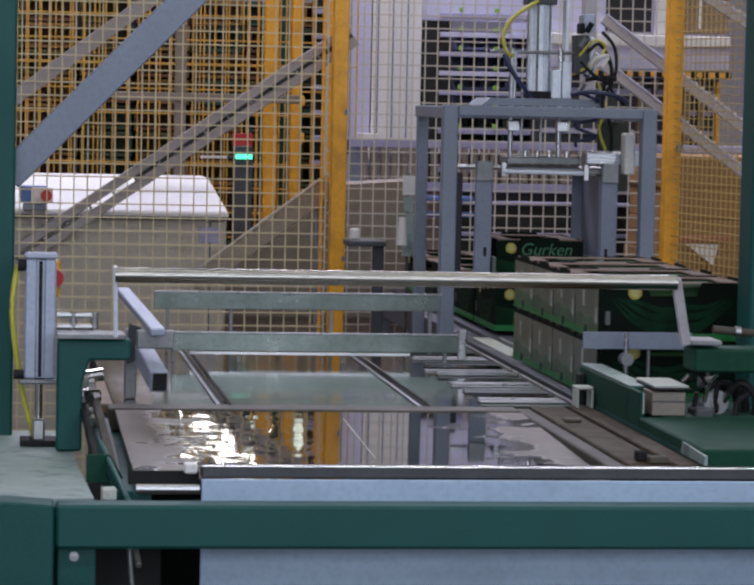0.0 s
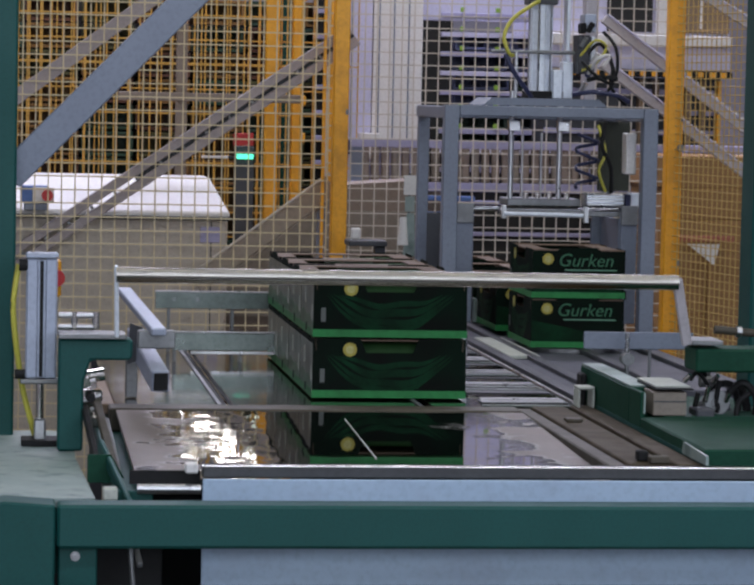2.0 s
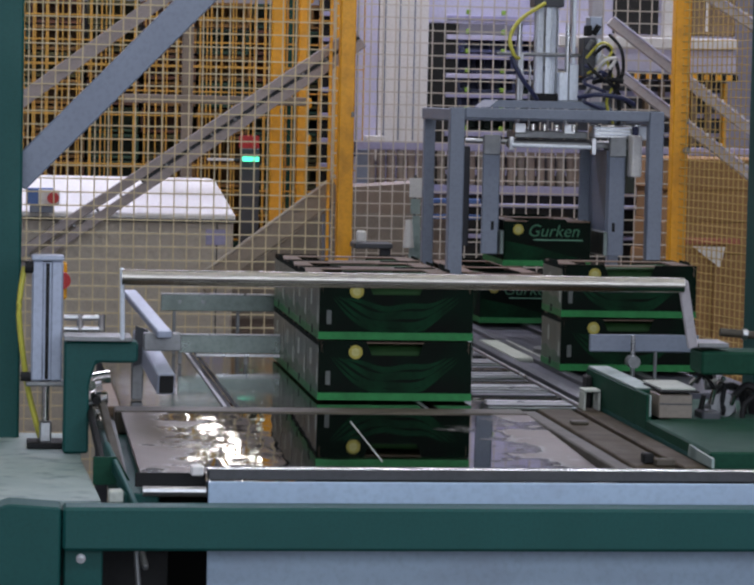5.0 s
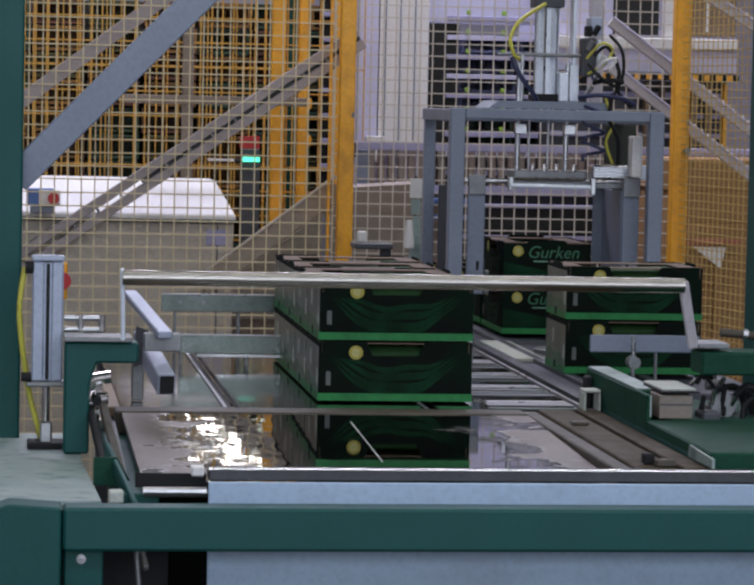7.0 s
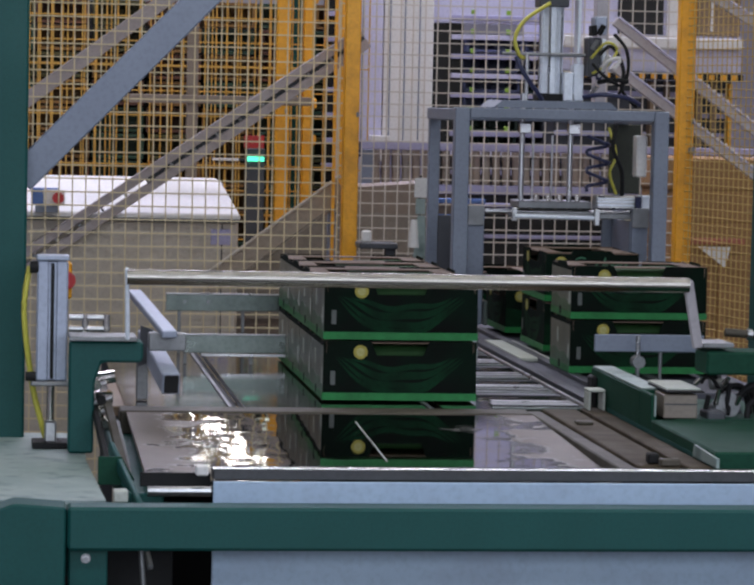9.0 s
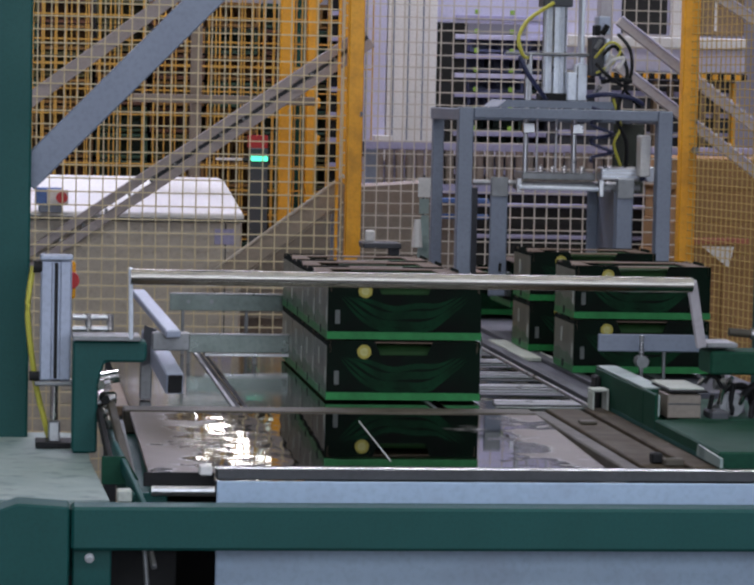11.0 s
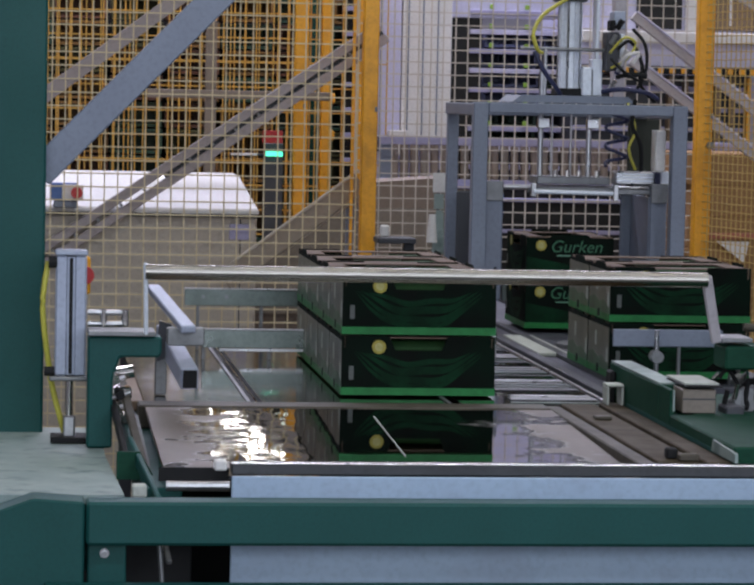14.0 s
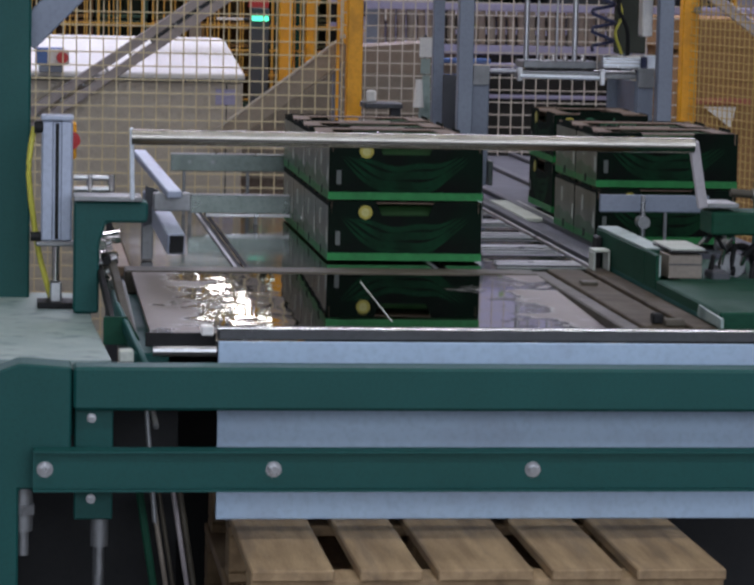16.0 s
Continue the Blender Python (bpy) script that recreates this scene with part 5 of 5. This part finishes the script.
    part("housing", slab(1.75, 2.61, 6.0, 7.0, 1.925, 2.6, 0.01), LILAC_PALE, m)
    part("ledge", slab(1.75, 2.6, 5.9, 5.999, 2.035, 2.085, 0.004), WHITE, m)
    part("apron", slab(1.75, 2.6, 5.94, 5.999, 1.925, 2.034, 0.003), LILAC_PALE, m)
    for i in range(31):
        x = 1.75 + i * 0.0275
        part("stripe", slab(x, x + 0.026, 5.89, 5.9, 1.893, 1.918, 0.001), YELLOW if i % 2 else BLACK, m)
    part("stripe_bar", slab(1.75, 2.6, 5.901, 5.94, 1.89, 1.922, 0.001), BLACK, m)
    part("window", slab(2.02, 2.235, 5.985, 5.999, 2.1, 2.5, 0.002), DARK_BACKING, m, "dark window")
    part("pillar", slab(2.25, 2.31, 5.93, 5.999, 2.086, 2.6, 0.003), WHITE, m)
    part("panel", slab(2.36, 2.6, 5.97, 5.999, 2.1, 2.6, 0.003), TAN_DARK, m, "brown upper panel")
    part("strip", slab(2.455, 2.467, 5.95, 5.969, 2.12, 2.32, 0.002), WHITE, m, "white strip")
    part("lower", slab(1.75, 2.6, 6.1, 6.9, 0, 1.889, 0.004), GREY_DARK, m)
    for k in range(5):
        part("rail", slab(1.75, 2.6, 6.05, 6.09, 1.43 + k * 0.095, 1.455 + k * 0.095, 0.002), LILAC, m)
    for k in range(6):
        part("upright", slab(2.18 + 0.075 * k, 2.2 + 0.075 * k, 5.98, 6.04, 0, 1.88, 0.002), YELLOW if k % 3 == 2 else TAN_DARK, m, "brown upright")
    w = thing("timber_stack", 2.4, 4.9, 0, "stacked tan timber boards behind the side fence", "timber stack")
    for k in range(10):
        part("board", slab(1.98 + 0.01 * (k % 3), 3.1, 4.7, 5.3, 0.2 + k * 0.135, 0.3345 + k * 0.135, 0.004), TAN, w)
    part("foot", slab(2.0, 3.0, 4.8, 5.2, 0, 0.199), TAN, w)
    red = thing("red_board", 2.2, 4.6, 0, "red board with a pale sheet against the timber", "board")
    part("board", slab(2.06, 2.3, 4.62, 4.64, 1.19, 1.215), RED_DULL, red)
    part("sheet", prism([(2.1, 1.18), (2.24, 1.18), (2.22, 1.09)], 4.63, 4.64), WHITE, red, "pale paper sheet")
    part("post", slab(2.2, 2.23, 4.65, 4.68, 0, 1.2), TAN, red)
    tag = thing("hanging_tags", 0.85, 3.0, 1.2, "white paper tags on a machine upright", "paper tags")
    part("tag", slab(0.655, 0.70, 3.0, 3.004, 1.42, 1.49, 0), WHITE, tag)
    part("tag", slab(0.66, 0.695, 3.0, 3.004, 1.36, 1.415, 0), GREEN_TOP, tag)
    part("bottle", rod((0.655, 3.0, 1.24), (0.655, 3.0, 1.34), 0.02, r2=0.012), WHITE, tag, smooth=True)
    part("upright", slab(0.672, 0.682, 3.005, 3.02, 0, 1.5), GREY_DARK, tag)
    part("tag", prism([(0.655, 1.2), (0.70, 1.2), (0.695, 1.355), (0.668, 1.355)], 3.0, 3.004), GREEN_TOP, tag, "pale green cloth")
    cu = thing("paper_scraps", 0.5, 3.2, 1.1, "white paper scraps on a ledge", "paper")
    part("paper", slab(0.492, 0.528, 3.2, 3.22, 1.246, 1.29, 0.006), WHITE, cu)
    part("ledge", slab(0.48, 0.62, 3.15, 3.3, 1.225, 1.245), GREY_DARK, cu)
    part("stem", slab(0.58, 0.62, 3.2, 3.24, 0, 1.224), GREY_DARK, cu)


far_things()


def hall_lights():
    """Fluorescent fittings further down the hall."""
    rng = random.Random(4)
    spots = [(0.40 + 0.125 * (i % 7) + rng.uniform(-0.05, 0.05), 12.0 + 0.1 * (i // 7), 2.96 + 0.17 * (i // 7) + rng.uniform(-0.05, 0.05)) for i in range(28) if i % 4 != 3]
    for x, y, z in spots:
        f = thing("hall_light", x, y, z, "hanging fluorescent light fitting, switched on", "ceiling light", "hall lights")
        part("housing", slab(x - 0.07, x + 0.07, y - 0.05, y + 0.05, z, z + 0.03), WHITE, f)
        part("tube", rod((x - 0.06, y, z - 0.02), (x + 0.06, y, z - 0.02), 0.02, sides=8), TUBE, f)
        part("hanger", rod((x, y, z + 0.05), (x, y, 6.0), 0.006, sides=6), STEEL_DULL, f)


hall_lights()


def far_window():
    w = tagged(part("window_1", slab(1.3, 2.2, 16.93, 16.999, 3.4, 4.6, 0.005), WHITE), "white framed window in the hall wall", "window", kind="structure")
    for i in range(3):
        part("pane", slab(1.36 + 0.28 * i, 1.6 + 0.28 * i, 16.92, 16.929, 3.46, 4.54, 0.002), DAYLIGHT, w, "daylit window pane")


DAYLIGHT = material("daylit_pane", (0.75, 0.85, 0.72), 0.3, emit=2.0)
far_window()


# ---- what moves ----
def motions():
    def still(ob, m):
        walk(ob, [(0, m), (16, m)])

    # the row slides across on to the table
    push = ((0, 0.739), (0.25, 0.645), (0.5, 0.537), (0.75, 0.41), (1.0, 0.277), (1.25, 0.145), (1.45, 0.04), (1.6, 0.0), (1.8, 0.0), (16, 0.0))
    for ob, y, z in ROW:
        walk(ob, [(t, pose(0.2 + dx, y, z, 0, 0, 90)) for t, dx in push])
    # pairs and single boxes on the infeed: seconds, y, lift, turn
    def ride(ob, rows):
        walk(ob, [(t, pose(INFEED_X - (0.008 if a > 45 else 0), y, 1.0 + dz, 0, 0, a)) for t, y, dz, a in rows])

    def onto(rows, dz):
        return [(t, y, z + dz, a) for t, y, z, a in rows]

    def run_up(t):
        """From the stacker to the turntable, starting at t."""
        return [(t, 2.38, 0, 0), (t + 0.15, 2.31, 0, 0), (t + 0.45, 2.0, 0, 0), (t + 0.92, 1.76, 0, 0), (t + 1.35, 1.66, 0, 0)]

    def turn_row(t):
        """Lifted, turned a quarter and set down, t at the end of the run."""
        steps = ((0.08, 0, 0), (0.2, 0.013, 0), (0.3, 0.025, 0), (0.44, 0.032, 3), (0.6, 0.032, 20), (0.8, 0.032, 44), (1.0, 0.032, 61), (1.1, 0.032, 69), (1.2, 0.032, 79), (1.36, 0.03, 90), (1.57, 0, 90), (1.8, 0, 90))
        return [(t + u, 1.66, dz, a) for u, dz, a in steps]

    shove = [(11.48, 0.95, 0, 90), (12.0, 0.80, 0, 90), (12.45, 0.665, 0, 90), (12.6, 0.66, 0, 90), (16, 0.66, 0, 90)]
    A = [(0, 2.38, 0, 0)] + run_up(1.05) + turn_row(2.4) + [(4.45, 1.45, 0, 90), (4.75, 1.22, 0, 90), (5.1, 0.97, 0, 90), (5.25, 0.95, 0, 90)] + shove
    for k, ob in enumerate(PAIR_A):
        ride(ob, onto(A, 0.155 * k))
    # later boxes move up behind the gate, are stacked there and leave as pairs
    B = run_up(7.9) + turn_row(9.25) + [(11.3, 1.45, 0, 90), (11.6, 1.222, 0, 90)] + [(t, y + 0.303, z, a) for t, y, z, a in shove[1:]]
    ride(PAIR_B[1], [(0, 2.82, 0, 0), (1.3, 2.82, 0, 0), (2.0, 2.38, 0, 0), (3.72, 2.38, 0, 0), (4.0, 2.38, 0.02, 0), (4.2, 2.38, 0.068, 0), (4.75, 2.38, 0.225, 0), (6.5, 2.38, 0.225, 0), (6.75, 2.38, 0.18, 0), (7.0, 2.38, 0.155, 0)] + onto(B, 0.155))
    ride(PAIR_B[0], [(0, 3.24, 0, 0), (1.4, 3.24, 0, 0), (2.1, 2.82, 0, 0), (5.35, 2.82, 0, 0), (5.9, 2.38, 0, 0), (7.0, 2.38, 0, 0)] + B)
    C = run_up(14.55) + [(16, 1.66, 0, 0)]
    ride(PAIR_C[1], [(0, 3.66, 0, 0), (1.5, 3.66, 0, 0), (2.2, 3.24, 0, 0), (5.45, 3.24, 0, 0), (6.0, 2.82, 0, 0), (8.4, 2.82, 0, 0), (9.1, 2.38, 0, 0), (10.57, 2.38, 0, 0), (11.05, 2.38, 0.12, 0), (11.3, 2.38, 0.225, 0), (13.15, 2.38, 0.225, 0), (13.4, 2.38, 0.18, 0), (13.6, 2.38, 0.155, 0)] + onto(C, 0.155))
    ride(PAIR_C[0], [(0, 4.08, 0, 0), (1.6, 4.08, 0, 0), (2.3, 3.66, 0, 0), (5.5, 3.66, 0, 0), (6.05, 3.6, 0, 0), (8.5, 3.6, 0, 0), (9.2, 3.2, 0, 0), (11.95, 3.2, 0, 0), (12.35, 2.75, 0, 0), (12.75, 2.38, 0, 0), (13.6, 2.38, 0, 0)] + C)
    # gripper: seconds, lift above its lowest place
    lift = [(0, 0.14), (0.25, 0.1), (0.5, 0.05), (0.75, 0.015), (1.0, 0), (3.7, 0), (4.0, 0.022), (4.2, 0.07), (4.75, 0.235), (6.5, 0.235), (6.7, 0.175), (6.9, 0.13), (7.1, 0.075), (7.3, 0.037), (7.6, 0.012), (8.0, 0), (10.5, 0), (10.75, 0.015), (11.05, 0.13), (11.3, 0.235), (13.2, 0.24), (13.5, 0.165), (13.7, 0.13), (13.9, 0.085), (14.2, 0.03), (14.5, 0), (16, 0)]
    walk(GRIPPER, [(t, pose(1.0, 2.3, 1.4 + dz)) for t, dz in lift])
    spread = [(0, 0), (0.2, 0.01), (0.5, 0.06), (1.0, 0.065), (3.5, 0.065), (3.72, 0.0), (6.7, 0), (7.1, 0.06), (7.5, 0.065), (10.3, 0.065), (10.52, 0), (13.4, 0), (13.7, 0.06), (14.0, 0.065), (16, 0.065)]
    for s, ob in ((-1, FINGERS[0]), (1, FINGERS[1])):
        walk(ob, [(t, pose(s * dx, 0, 0)) for t, dx in spread])


motions()
